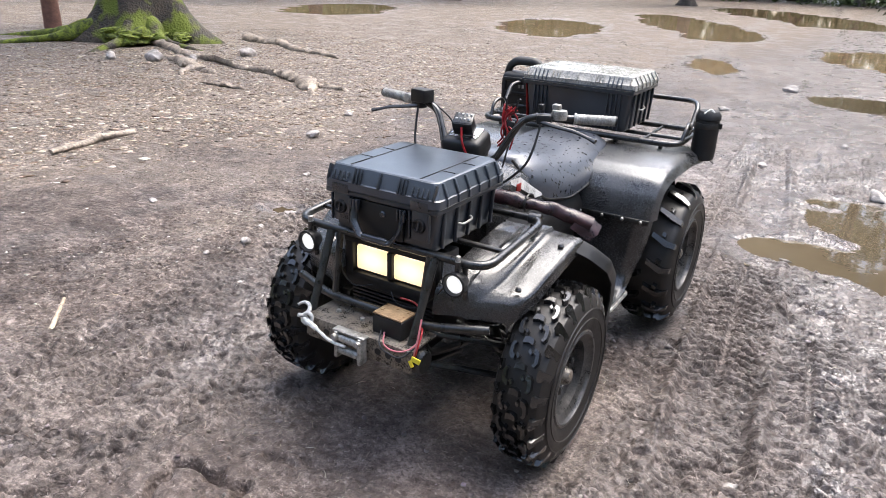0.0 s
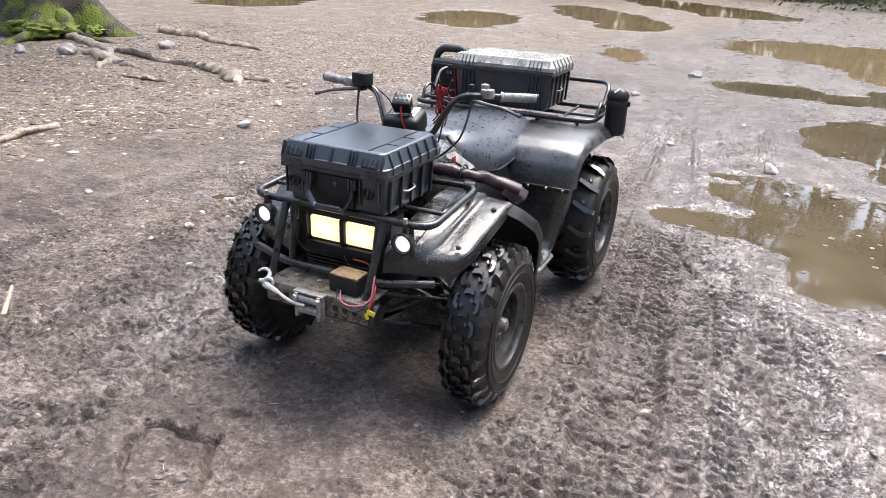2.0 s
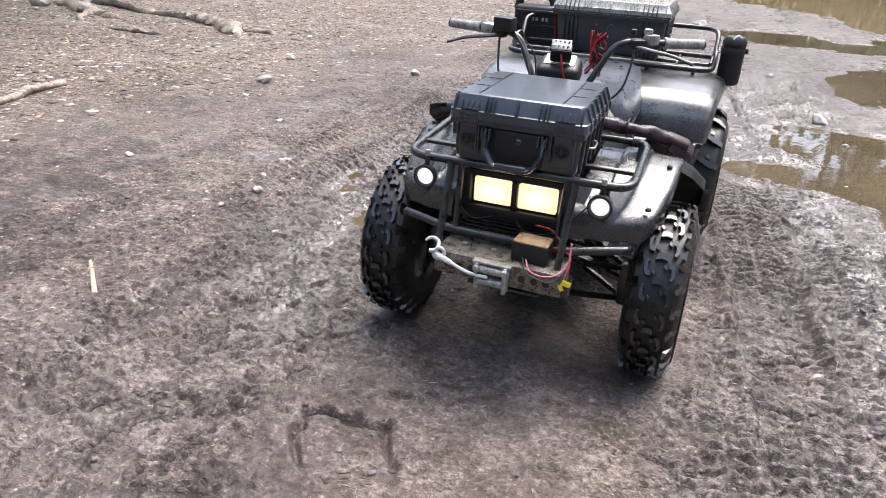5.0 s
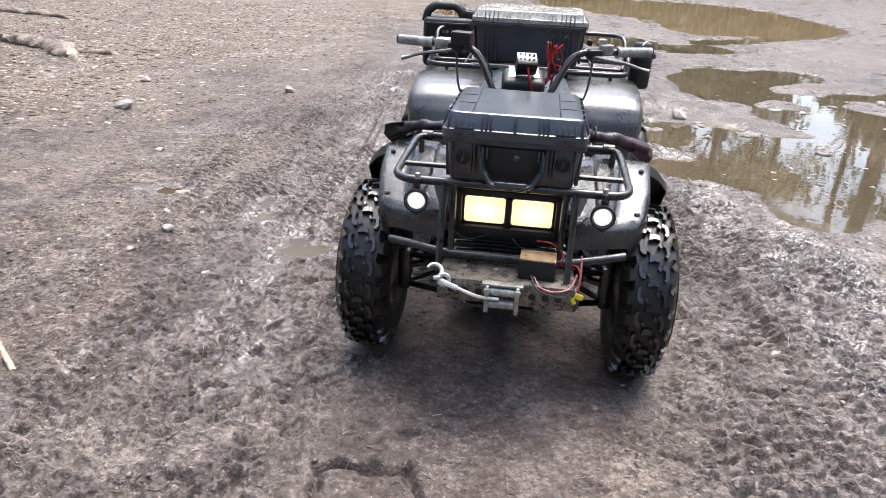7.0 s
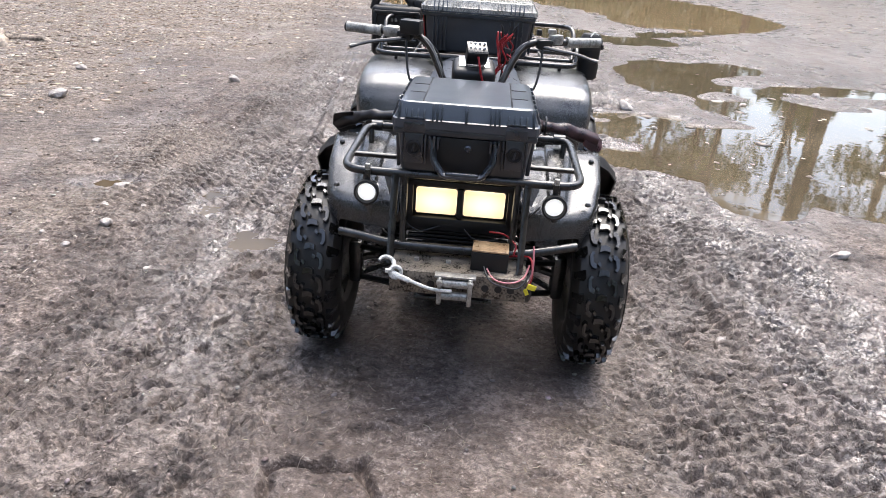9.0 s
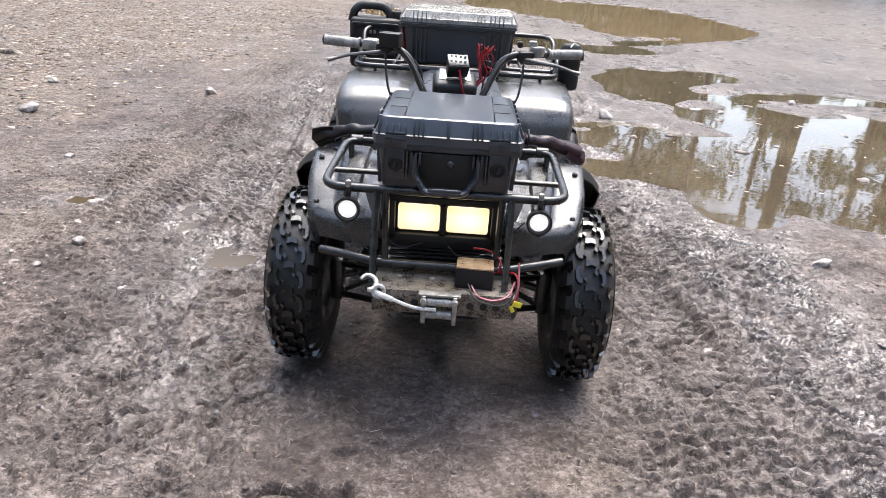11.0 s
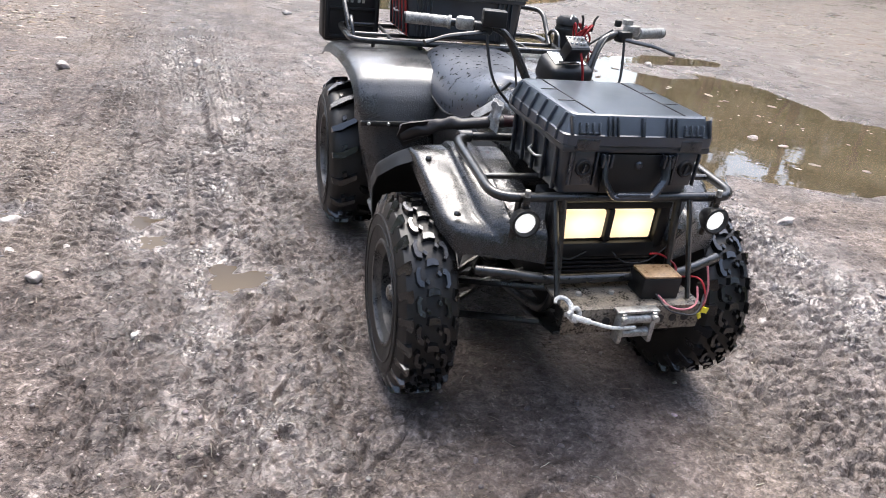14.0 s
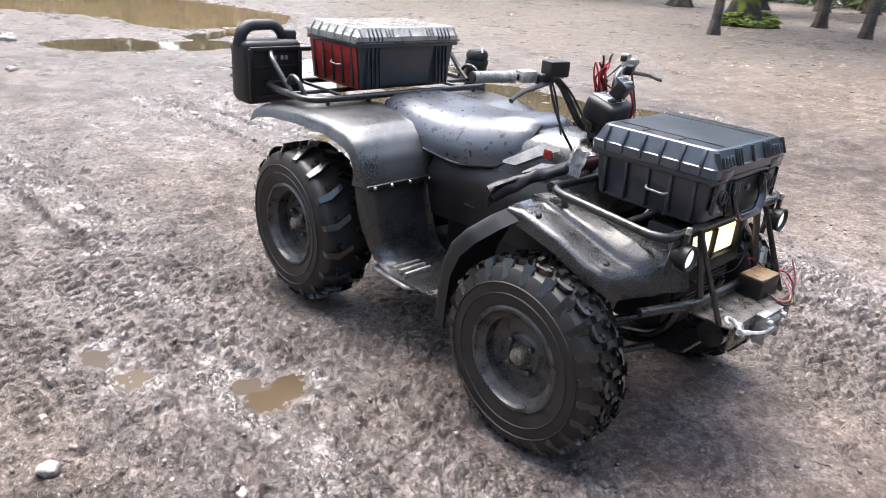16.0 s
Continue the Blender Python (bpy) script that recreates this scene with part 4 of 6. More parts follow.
for pts, radii in ((((-12.0, 8.9, 0.02), (-11.3, 8.4, 0.07), (-10.6, 8.0, 0.03), (-9.9, 8.1, 0.06), (-8.96, 7.54, 0.02), (-8.2, 7.5, 0.04), (-7.4, 7.28, 0.0), (-5.9, 6.7, -0.05)), [0.05, 0.12, 0.09, 0.1, 0.07, 0.065, 0.04, 0.02]),
                   (((-11.6, 6.2, 0.05), (-10.6, 5.9, 0.05), (-9.6, 5.5, 0.03), (-9.0, 5.5, 0.05), (-7.57, 5.1, 0.02), (-6.6, 5.0, 0.05), (-6.0, 4.7, 0.06), (-5.5, 4.45, 0.05), (-5.12, 4.05, -0.06)), [0.1, 0.09, 0.06, 0.065, 0.05, 0.06, 0.08, 0.1, 0.06]),
                   (((-10.2, 5.3, 0.0), (-9.0, 4.9, 0.05), (-8.26, 4.61, 0.04), (-7.6, 4.55, 0.01), (-6.97, 4.21, -0.04)), [0.04, 0.09, 0.07, 0.05, 0.03]),
                   (((-8.26, 4.61, 0.02), (-7.9, 4.2, 0.03), (-7.6, 3.7, -0.02)), [0.05, 0.04, 0.02]),
                   (((-5.9, 4.7, 0.04), (-5.2, 4.75, 0.03), (-4.75, 4.3, -0.03)), [0.05, 0.045, 0.03]),
                   (((-7.4, 3.95, -0.01), (-6.5, 3.75, 0.03), (-5.9, 3.9, -0.02)), [0.02, 0.035, 0.02])):
    lying("root", pts, 0.1, ROOT, "pale worn tree root crossing the gravel", "root", "tree roots", radii, 0.5)
for x, y, r in ((-9.4, 4.7, 0.14), (-9.0, 5.2, 0.08), (-10.0, 4.3, 0.1), (-8.9, 6.3, 0.12)):
    ob = part("stone", pebble(None, (0, 0, 0), r, 0.8, random, 3), ROCK)
    ob.location = (x, y, r * 0.4)
    tagged(ob, "whitish boulder beside the tree roots", "stone", "stones by the tree")


def trunk_mesh(height, r, flare, seed, lean=(0, 0), lobes=5):
    """A tapered trunk with buttressed foot and rough bark."""
    rnd = random.Random(seed)
    phases = [rnd.uniform(0, 6.28) for _ in range(3)]
    rings = []
    for i in range(26):
        u = i / 25
        z = -0.15 + (height + 0.15) * u ** 2.2
        base = r * (1 - 0.72 * max(z, 0) / height) + flare * math.exp(-max(z, 0) / (0.55 * max(r, 0.2) / 0.5))
        ring = []
        for k in range(28):
            a = k * math.tau / 28
            lobe = 1 + (0.3 * math.cos(lobes * a + phases[0]) + 0.18 * math.cos((lobes - 2) * a + phases[1])) * math.exp(-max(z, 0) / (1.2 * max(r, 0.25)))
            rough = 1 + 0.09 * noise.noise(Vector((math.cos(a) * 2.2, math.sin(a) * 2.2, z * 1.1 + seed)))
            q = base * lobe * rough
            ring.append((q * math.cos(a) + lean[0] * z, q * math.sin(a) + lean[1] * z, z))
        rings.append(ring)
    return loft(rings)


def crown_mesh(height, spread, leaves, seed, low=0.35):
    """Limbs end in uneven clumps of many small leaves with gaps between."""
    rnd = np.random.default_rng(seed)
    clumps = []
    for _ in range(26):
        z = height * rnd.uniform(low, 1.02)
        a = rnd.uniform(0, math.tau)
        d = spread * rnd.random() ** 0.6 * (1 - 0.55 * abs(z / height - 0.62))
        clumps.append((d * math.cos(a), d * math.sin(a), z, spread * rnd.uniform(0.18, 0.36)))
    cl = np.array(clumps)
    which = rnd.integers(0, len(cl), leaves)
    off = rnd.normal(0, 1, (leaves, 3))
    off /= np.linalg.norm(off, axis=1, keepdims=True)
    centre = cl[which, :3] + off * cl[which, 3:] * rnd.random((leaves, 1)) ** 0.4 * (1, 1, 0.7)
    s = rnd.uniform(0.13, 0.32, (leaves, 1))
    u = rnd.normal(0, 1, (leaves, 3))
    u /= np.linalg.norm(u, axis=1, keepdims=True)
    w = np.cross(u, rnd.normal(0, 1, (leaves, 3)))
    w /= np.linalg.norm(w, axis=1, keepdims=True)
    pts = np.stack([centre - u * s, centre + w * s * 0.5, centre + u * s, centre - w * s * 0.5], 1).reshape(-1, 3)
    me = bpy.data.meshes.new("crown")
    me.from_pydata(pts.tolist(), [], np.arange(leaves * 4).reshape(-1, 4).tolist())
    me.materials.append(LEAF)
    return me, cl


def tree(at, height, r, flare, seed, spread, leaves=2600, lean=(0, 0), label="tall forest tree with dark wet bark", low=0.35):
    t = thing("tree", at, label, "tree", "trees round the clearing")
    part("trunk", trunk_mesh(height, r, flare, seed, lean), BARK_MOSSY if "moss" in label else BARK, t, "", 70)
    me, clumps = crown_mesh(height, spread, leaves, seed, low)
    crown = new("crown", me)
    crown.parent = t
    rnd = random.Random(seed)
    for c in clumps[:12]:
        z0 = c[2] * rnd.uniform(0.6, 0.85)
        limb = tube([(lean[0] * z0, lean[1] * z0, z0), (c[0] * 0.5, c[1] * 0.5, (z0 + c[2]) / 2 + 0.2), tuple(c[:3])], r * 0.25, 0.6, 6, radii=[r * 0.32, r * 0.18, r * 0.06])
        part("limb", limb, BARK, t)
    return t


big = tree((-12.4, 6.6, 0), 17, 0.6, 0.62, 5, 5.5, 4000, label="broad old tree with mossy buttressed foot and pale roots")
rm = random.Random(31)


def moss_foot(tree_thing, count, arc, reach):
    """Uneven moss cushions heaped on a tree's spreading foot."""
    for k in range(count):
        a = rm.uniform(*arc)
        d, s = rm.uniform(*reach), rm.uniform(0.09, 0.24)
        bm = bmesh.new()
        bmesh.ops.create_icosphere(bm, subdivisions=4, radius=1)
        for v in bm.verts:
            q = 1 + 0.7 * noise.noise(v.co * 1.8 + Vector((k * 7.3, 0, 0))) + 0.3 * noise.noise(v.co * 5 + Vector((k, k, 0))) + 0.12 * noise.noise(v.co * 14)
            v.co = Vector((v.co.x * s * q * 1.5, v.co.y * s * q * 1.5, v.co.z * s * q * 0.7))
        ob = part("moss", bm, MOSS, tree_thing, "bright green moss cushion", 80)
        ob.location = (d * math.cos(a), d * math.sin(a), max(0.0, 0.45 - 0.4 * d) + rm.uniform(-0.02, 0.15))


moss_foot(big, 15, (-3.3, 0.6), (0.8, 1.25))
for tip, bend, wide in (((-1.1, -2.9), (-0.5, -1.4), 0.2), ((1.4, -2.2), (0.8, -1.0), 0.2), ((2.4, -0.4), (1.2, -0.5), 0.18), ((-2.6, -1.8), (-1.3, -0.9), 0.18)):
    bm = tube([(0.2 * bend[0], 0.2 * bend[1], 0.55), (0.6 * bend[0], 0.6 * bend[1], 0.3), (bend[0], bend[1], 0.12), (*tip, -0.06)], wide, 0.4, 10, radii=[wide * 1.3, wide, wide * 0.75, wide * 0.35], steps=8)
    for v in bm.verts:
        v.co += 0.06 * Vector((noise.noise(v.co * 3), noise.noise(v.co * 3 + Vector((7, 0, 0))), noise.noise(v.co * 3 + Vector((0, 7, 0)))))
    part("buttress_root", bm, MOSS if tip[0] < 0 else BARK_MOSSY, big, "mossy root spreading from the trunk", 70)

post_bm = tube([(0, 0, -0.1), (0.02, 0.01, 1.7)], 0.17, 0, 14, radii=[0.2, 0.17, 0.165])
ob = tagged(part("wooden_post", post_bm, POST), "reddish weathered wooden post beside the tree", "post")
ob.location = (-15.9, 6.5, 0)

edge_tree = tree((22.3, 10.6, 0), 16, 0.42, 0.3, 8, 5, 2600, label="mossy-footed tree at the edge of the clearing")
moss_foot(edge_tree, 16, (-3.6, -0.4), (0.5, 1.3))
tree((16.5, 8.4, 0), 11, 0.13, 0.03, 9, 2.6, 1500, (0.12, 0.05), "slim leaning tree at the clearing's edge", 0.6)
tree((26.0, 9.5, 0), 13, 0.2, 0.05, 10, 3, 1800, (0.05, -0.03), "slim tree at the clearing's edge", 0.5)
tree((22.4, 6.6, 0), 12, 0.17, 0.05, 11, 3, 1800, (0.06, -0.02), "slim tree at the clearing's edge", 0.5)
tree((17.5, 35.3, 0), 38, 0.5, 0.2, 41, 6.5, 2200, (-0.01, 0.0), "tall bare-trunked tree beyond the puddle", 0.55)
tree((23.0, 38.0, 0), 32, 0.3, 0.1, 42, 5.0, 1200, (0.015, 0.0), "slim tall tree beyond the puddle", 0.6)
tree((15.4, 45.0, 0), 29, 0.27, 0.1, 43, 7.0, 4200, (0.0, 0.0), "slim sparse tree beyond the puddle", 0.45)
tree((21.5, 49.0, 0), 30, 0.3, 0.1, 44, 7.5, 4200, (0.0, 0.0), "slim sparse tree beyond the puddle", 0.4)
forest_a = tree((-3.5, 66, 0), 17, 0.36, 0.16, 21, 4.6, 4200)
forest_b = tree((34, 30, 0), 16, 0.28, 0.12, 22, 4.0, 3800)
forest_c = tree((-22.0, 62, 0), 18, 0.4, 0.18, 23, 5.2, 4200)
rt = random.Random(4)
for i in range(48):
    a = radians(rt.uniform(-60, 205))
    d = rt.uniform(34, 62)
    x, y = d * math.cos(a), 4 + d * math.sin(a)
    if -24 < math.degrees(math.atan2(x, y + 2.9)) < 30:
        continue
    copy_thing(rt.choice([forest_a, forest_b, forest_c]), pose(x, y, 0, 0, 0, rt.uniform(0, 360)))
# those at negative y are out of view, added to darken the sky there
for x, y in ((30, 3), (-30, 8), (-26, 22), (-22, 33), (-12, 46), (-34, -4), (18, -16), (-14, -20), (4, -24), (-24, -14), (-27, 2), (-23, -9), (24, -9), (10, -24), (-7, -27), (38, 18), (-20, -20), (28, -4), (36, 26), (-28, 28), (0, -19), (-11, -26), (14, -25)):
    copy_thing(rt.choice([forest_a, forest_b, forest_c]), pose(x, y, 0, 0, 0, rt.uniform(0, 360)))
for x, y in ((30.5, 41), (34, 36)):
    copy_thing(forest_b, pose(x, y, 0, 0, 0, rt.uniform(0, 360)) @ Matrix.Diagonal((1.6, 1.6, 1.6, 1)))
for az, d, k in ((-17, 60, 1.7), (-12, 62, 1.8), (-8, 60, 1.7), (-4.5, 63, 1.8), (-1, 60, 1.8), (3, 62, 1.8), (7, 60, 1.7), (10, 60, 1.7), (13, 62, 1.7), (16, 64, 1.6)):
    copy_thing(rt.choice([forest_a, forest_c]), pose(1.2 + 1.25 * d * math.sin(radians(az)), 1.25 * d * math.cos(radians(az)), 0, 0, 0, rt.uniform(0, 360)) @ Matrix.Diagonal((k, k, k, 1)))

# low undergrowth along the forest edge
def thicket(at, size, leaves, seed):
    rnd = np.random.default_rng(seed)
    p = rnd.normal(0, 1, (leaves, 3)) * (size[0] * 0.4, size[1] * 0.4, size[2] * 0.35) + (0, 0, size[2] * 0.4)
    p[:, 2] = np.abs(p[:, 2])
    s = rnd.uniform(0.06, 0.2, (leaves, 1))
    u, w = rnd.normal(0, 1, (leaves, 3)), rnd.normal(0, 1, (leaves, 3))
    u /= np.linalg.norm(u, axis=1, keepdims=True)
    w /= np.linalg.norm(w, axis=1, keepdims=True)
    pts = np.stack([p - u * s, p + w * s * 0.6, p + u * s, p - w * s * 0.6], 1).reshape(-1, 3)
    me = bpy.data.meshes.new("thicket")
    me.from_pydata(pts.tolist(), [], np.arange(leaves * 4).reshape(-1, 4).tolist())
    me.materials.append(LEAF)
    ob = new("thicket", me)
    ob.location = at
    return tagged(ob, "dense dark undergrowth along the forest edge", "undergrowth", "undergrowth", "stuff")


first = thicket((8, 46, 0), (9, 4, 5), 5000, 3)
for i in range(26):
    a = radians(-55 + i * 10 + rt.uniform(-3, 3))
    d = rt.uniform(56, 66)
    copy_thing(first, pose(d * math.cos(a), 4 + d * math.sin(a), 0, 0, 0, rt.uniform(0, 360)))


def far_woods(leaves, seed):
    """The closed wall of woodland behind the first trees, many small leaves with an uneven top."""
    rnd = np.random.default_rng(seed)
    a = rnd.uniform(0, math.tau, leaves)
    d = rnd.uniform(62, 80, leaves)
    top = 14 + 4 * lattice(a * 9, a * 0, 1.0, 51) + 3 * lattice(a * 31, a * 0, 1.0, 52)
    z = top * rnd.random(leaves) ** 0.8 * np.where(np.abs(np.degrees(np.arctan2(d * np.cos(a), d * np.sin(a) + 9)) - 22) < 7, 0.75, 1.0)
    p = np.stack([d * np.cos(a), 6 + d * np.sin(a), z], 1)
    s = rnd.uniform(0.45, 1.1, (leaves, 1))
    u, w = rnd.normal(0, 1, (leaves, 3)), rnd.normal(0, 1, (leaves, 3))
    u /= np.linalg.norm(u, axis=1, keepdims=True)
    w /= np.linalg.norm(w, axis=1, keepdims=True)
    pts = np.stack([p - u * s, p + w * s * 0.6, p + u * s, p - w * s * 0.6], 1).reshape(-1, 3)
    me = bpy.data.meshes.new("far_woods")
    me.from_pydata(pts.tolist(), [], np.arange(leaves * 4).reshape(-1, 4).tolist())
    me.materials.append(LEAF)
    return tagged(new("far_woods", me), "dense dark woodland closing the clearing", "woods", kind="stuff")


far_woods(80000, 77)

# ---- the quad bike; it faces -y ----
bike = thing("quad_bike", (-0.01, 0, 0), "muddy wet black four-wheeled utility quad bike with lit headlights", "quad bike", turn=1.5)
STEER = 3.7


def crown_radius(v, R, half):
    return R - 0.012 * (abs(v) / half) ** 2 - 0.055 * max(0.0, abs(v) / half - 0.78) ** 1.5 / 0.1


def lug(bm, outline, R, half, high, turn):
    """One raised tread block; outline in metres along the tread (u) and across it (v)."""
    mu, mv = sum(p[0] for p in outline) / len(outline), sum(p[1] for p in outline) / len(outline)
    low, top = [], []
    for u, v in outline:
        for ring, k, h in ((low, 1.0, -0.012), (top, 0.84, high)):
            uu, vv = mu + (u - mu) * k, mv + (v - mv) * k
            a = turn + uu / R
            drop = max(0.0, abs(vv) - half)
            r = crown_radius(min(abs(vv), half), R, half) + h * (1 - 0.3 * min(1, drop / 0.03)) - drop * 0.95
            x = math.copysign(min(abs(vv), half) + min(drop, 0.03) * 0.3 + (h * 0.6 if drop else 0), vv)
            ring.append(bm.verts.new((x, r * math.cos(a), r * math.sin(a))))
    n = len(outline)
    bm.faces.new(top)
    for k in range(n):
        bm.faces.new((low[k], low[(k + 1) % n], top[(k + 1) % n], top[k]))


def wheel(name, at, R, half, rim_r, blocks, side, turn=0, high=0.018):
    """A balloon tyre with raised tread blocks on a dished steel rim; side: +1 or -1, where its outer face looks."""
    w = new(name)
    w.parent = bike
    w.matrix_local = pose(*at, 0, 0, turn)
    core = R - high
    prof = [(rim_r - 0.004, -half * 0.7), (rim_r + 0.008, -half * 0.9), (rim_r + 0.04, -half * 1.0), (rim_r + 0.08, -half * 1.02), (core - 0.05, -half * 0.99), (core - 0.022, -half * 0.9)]
    for k in range(-6, 7):
        v = half * 0.8 * k / 6
        prof.append((crown_radius(v, core, half), v))
    prof += [(r, -a) for r, a in reversed(prof[:6])]
    tyre = part("tyre", lathe(prof, n=72, caps=False), SIDEWALL, w, "black balloon tyre with muddy sidewall")
    bm = bmesh.new()
    for outline, turns, offset in blocks:
        for k in range(turns):
            lug(bm, outline, core, half, high, (k + offset) * math.tau / turns)
    part("tread", bm, RUBBER, tyre, "wet chunky tread blocks", 30)
    ring = bmesh.new()
    for rr, aa in ((rim_r + 0.05, half * 1.005), (rim_r + 0.085, half * 1.02)):
        lathe([(rr - 0.0025, side * aa), (rr, side * (aa + 0.003)), (rr + 0.0025, side * aa), (rr, side * (aa - 0.004))], n=56, bm=ring, closed=True)
    part("sidewall_rib", ring, SIDEWALL, tyre)
    s = side
    rim = part("rim", lathe([(rim_r + 0.008, s * half * 0.9), (rim_r + 0.002, s * half * 0.95), (rim_r - 0.007, s * half * 0.94), (rim_r - 0.011, s * half * 0.84), (rim_r - 0.018, s * half * 0.78), (rim_r - 0.034, s * half * 0.68), (rim_r - 0.038, s * half * 0.34),
                             (rim_r - 0.056, s * half * 0.28), (0.075, s * half * 0.34), (0.066, s * half * 0.44), (0.05, s * half * 0.45), (0.045, s * half * 0.36), (0.0, s * half * 0.36)], n=48, caps=False), RIM, w, "dished black steel rim")
    part("rim_back", lathe([(rim_r + 0.004, -s * half * 0.75), (rim_r - 0.02, -s * half * 0.5), (0.08, -s * half * 0.3), (0.0, -s * half * 0.3)], n=32, caps=False), STEEL, w)
    part("hub", lathe([(0.036, s * half * 0.34), (0.03, s * half * 0.6), (0.024, s * half * 0.72), (0.016, s * half * 0.76), (0.0, s * half * 0.77)], n=24), PLATE, w, "dull grey wheel hub")
    for k in range(4):
        a = math.tau * (k + 0.5) / 4
        part("wheel_nut", lathe([(0.011, s * half * 0.4), (0.011, s * half * 0.58), (0.006, s * half * 0.62), (0, s * half * 0.62)], (0, 0.058 * math.cos(a), 0.058 * math.sin(a)), 6), RIM, w)
    return w


FR, FH = 0.321, 0.092
front_blocks = [
    ([(-0.012, -0.026), (-0.016, 0.0), (-0.01, 0.026), (0.01, 0.03), (0.006, 0.0), (0.012, -0.03)], 24, 0.0),
    ([(-0.03, 0.036), (-0.012, 0.036), (-0.006, 0.052), (0.022, 0.056), (0.03, 0.046), (0.036, 0.062), (0.02, 0.074), (-0.012, 0.07), (-0.026, 0.058)], 24, 0.5),
    ([(0.03, -0.036), (0.012, -0.036), (0.006, -0.052), (-0.022, -0.056), (-0.03, -0.046), (-0.036, -0.062), (-0.02, -0.074), (0.012, -0.07), (0.026, -0.058)], 24, 0.5),
    ([(-0.02, 0.082), (0.012, 0.078), (0.024, 0.09), (0.02, 0.13), (-0.012, 0.136), (-0.016, 0.104)], 24, 0.1),
    ([(-0.02, -0.082), (0.012, -0.078), (0.024, -0.09), (0.02, -0.13), (-0.012, -0.136), (-0.016, -0.104)], 24, 0.1),
    ([(0.018, 0.02), (0.03, 0.014), (0.04, 0.03), (0.03, 0.036)], 24, 0.0),
    ([(-0.018, -0.02), (-0.03, -0.014), (-0.04, -0.03), (-0.03, -0.036)], 24, 0.0),
]
RR, RH = 0.342, 0.125
rear_blocks = [
    ([(-0.012, 0.006), (0.012, 0.002), (0.03, 0.05), (0.05, 0.1), (0.052, 0.152), (0.022, 0.156), (0.02, 0.108), (0.004, 0.056)], 17, 0.0),
    ([(-0.012, -0.006), (0.012, -0.002), (0.03, -0.05), (0.05, -0.1), (0.052, -0.152), (0.022, -0.156), (0.02, -0.108), (0.004, -0.056)], 17, 0.5),
    ([(-0.018, 0.07), (0.002, 0.066), (0.01, 0.09), (-0.01, 0.094)], 17, 0.0),
    ([(-0.018, -0.07), (0.002, -0.066), (0.01, -0.09), (-0.01, -0.094)], 17, 0.5),
]
for s in (-1, 1):
    wheel("front_wheel", (s * 0.492, -0.567, 0.297 if s < 0 else 0.292), FR, FH, 0.166, [([(u, v * 0.7) for u, v in o], n, f) for o, n, f in front_blocks], s, 0.1)
    wheel("rear_wheel", (s * 0.505, 0.7, 0.332), RR, RH, 0.172, [([(u, v * 0.8) for u, v in o], n, f) for o, n, f in rear_blocks], s, 0, 0.026)

# front fenders: sloping top, rolled outer lip, flap behind the wheel
FENDER = [(-0.89, 0.56, 0.545, 0.405), (-0.885, 0.6, 0.585, 0.412), (-0.872, 0.642, 0.606, 0.432), (-0.84, 0.665, 0.622, 0.445), (-0.77, 0.685, 0.636, 0.458), (-0.6, 0.715, 0.688, 0.476), (-0.46, 0.735, 0.73, 0.486), (-0.41, 0.735, 0.732, 0.492)]
FLAP = [(-0.41, 0.73, 0.488), (-0.375, 0.7, 0.53), (-0.32, 0.645, 0.575), (-0.26, 0.58, 0.578), (-0.21, 0.49, 0.565), (-0.18, 0.37, 0.548), (-0.172, 0.27, 0.546)]
for s in (-1, 1):
    rows = []
    for y, zi, zo, xo in FENDER:
        swept = 0.115 * max(0.0, (-0.62 - y) / 0.27)
        step = 0.013 * min(1.0, max(0.0, (y + 0.88) / 0.05))
        rows.append([(x, y + swept * (x - 0.2) / 0.22, z) for x, z in ((0.2, zi), (0.24, zi), (0.28, zi * 0.75 + zo * 0.25 + 0.002), (0.29, zi * 0.7 + zo * 0.3 + step), (xo - 0.115, zo + 0.006 + step), (xo - 0.105, zo + 0.006), (xo - 0.05, zo + 0.004), (xo - 0.01, zo), (xo, zo - 0.008), (xo + 0.004, zo - 0.048))])
    part("front_fender", sheet(rows, 0.005, mirror=s < 0, subdiv=2), PAINT, bike, "wet glossy black fender with grit", 50)
    rows = []
    for y, z, xo in FLAP:
        rows.append([(x, y + d, z + e) for x, d, e in ((0.3, 0.0, 0.004), (xo - 0.05, 0, 0.004), (xo - 0.008, 0, 0), (xo, -0.004, -0.008), (xo + 0.002, -0.05, -0.03))])
    part("wheel_flap", sheet(rows, 0.005, mirror=s < 0, subdiv=2), TRIM, bike, "matt black flap behind the wheel", 60)
    for y, x in ((-0.74, 0.42), (-0.5, 0.45)):
        part("bolt", lathe([(0.0, 0.012), (0.006, 0.011), (0.01, 0.006), (0.01, 0)], (s * x, y, 0.644 if y < -0.7 else 0.72), 12, "z"), STEEL, bike)

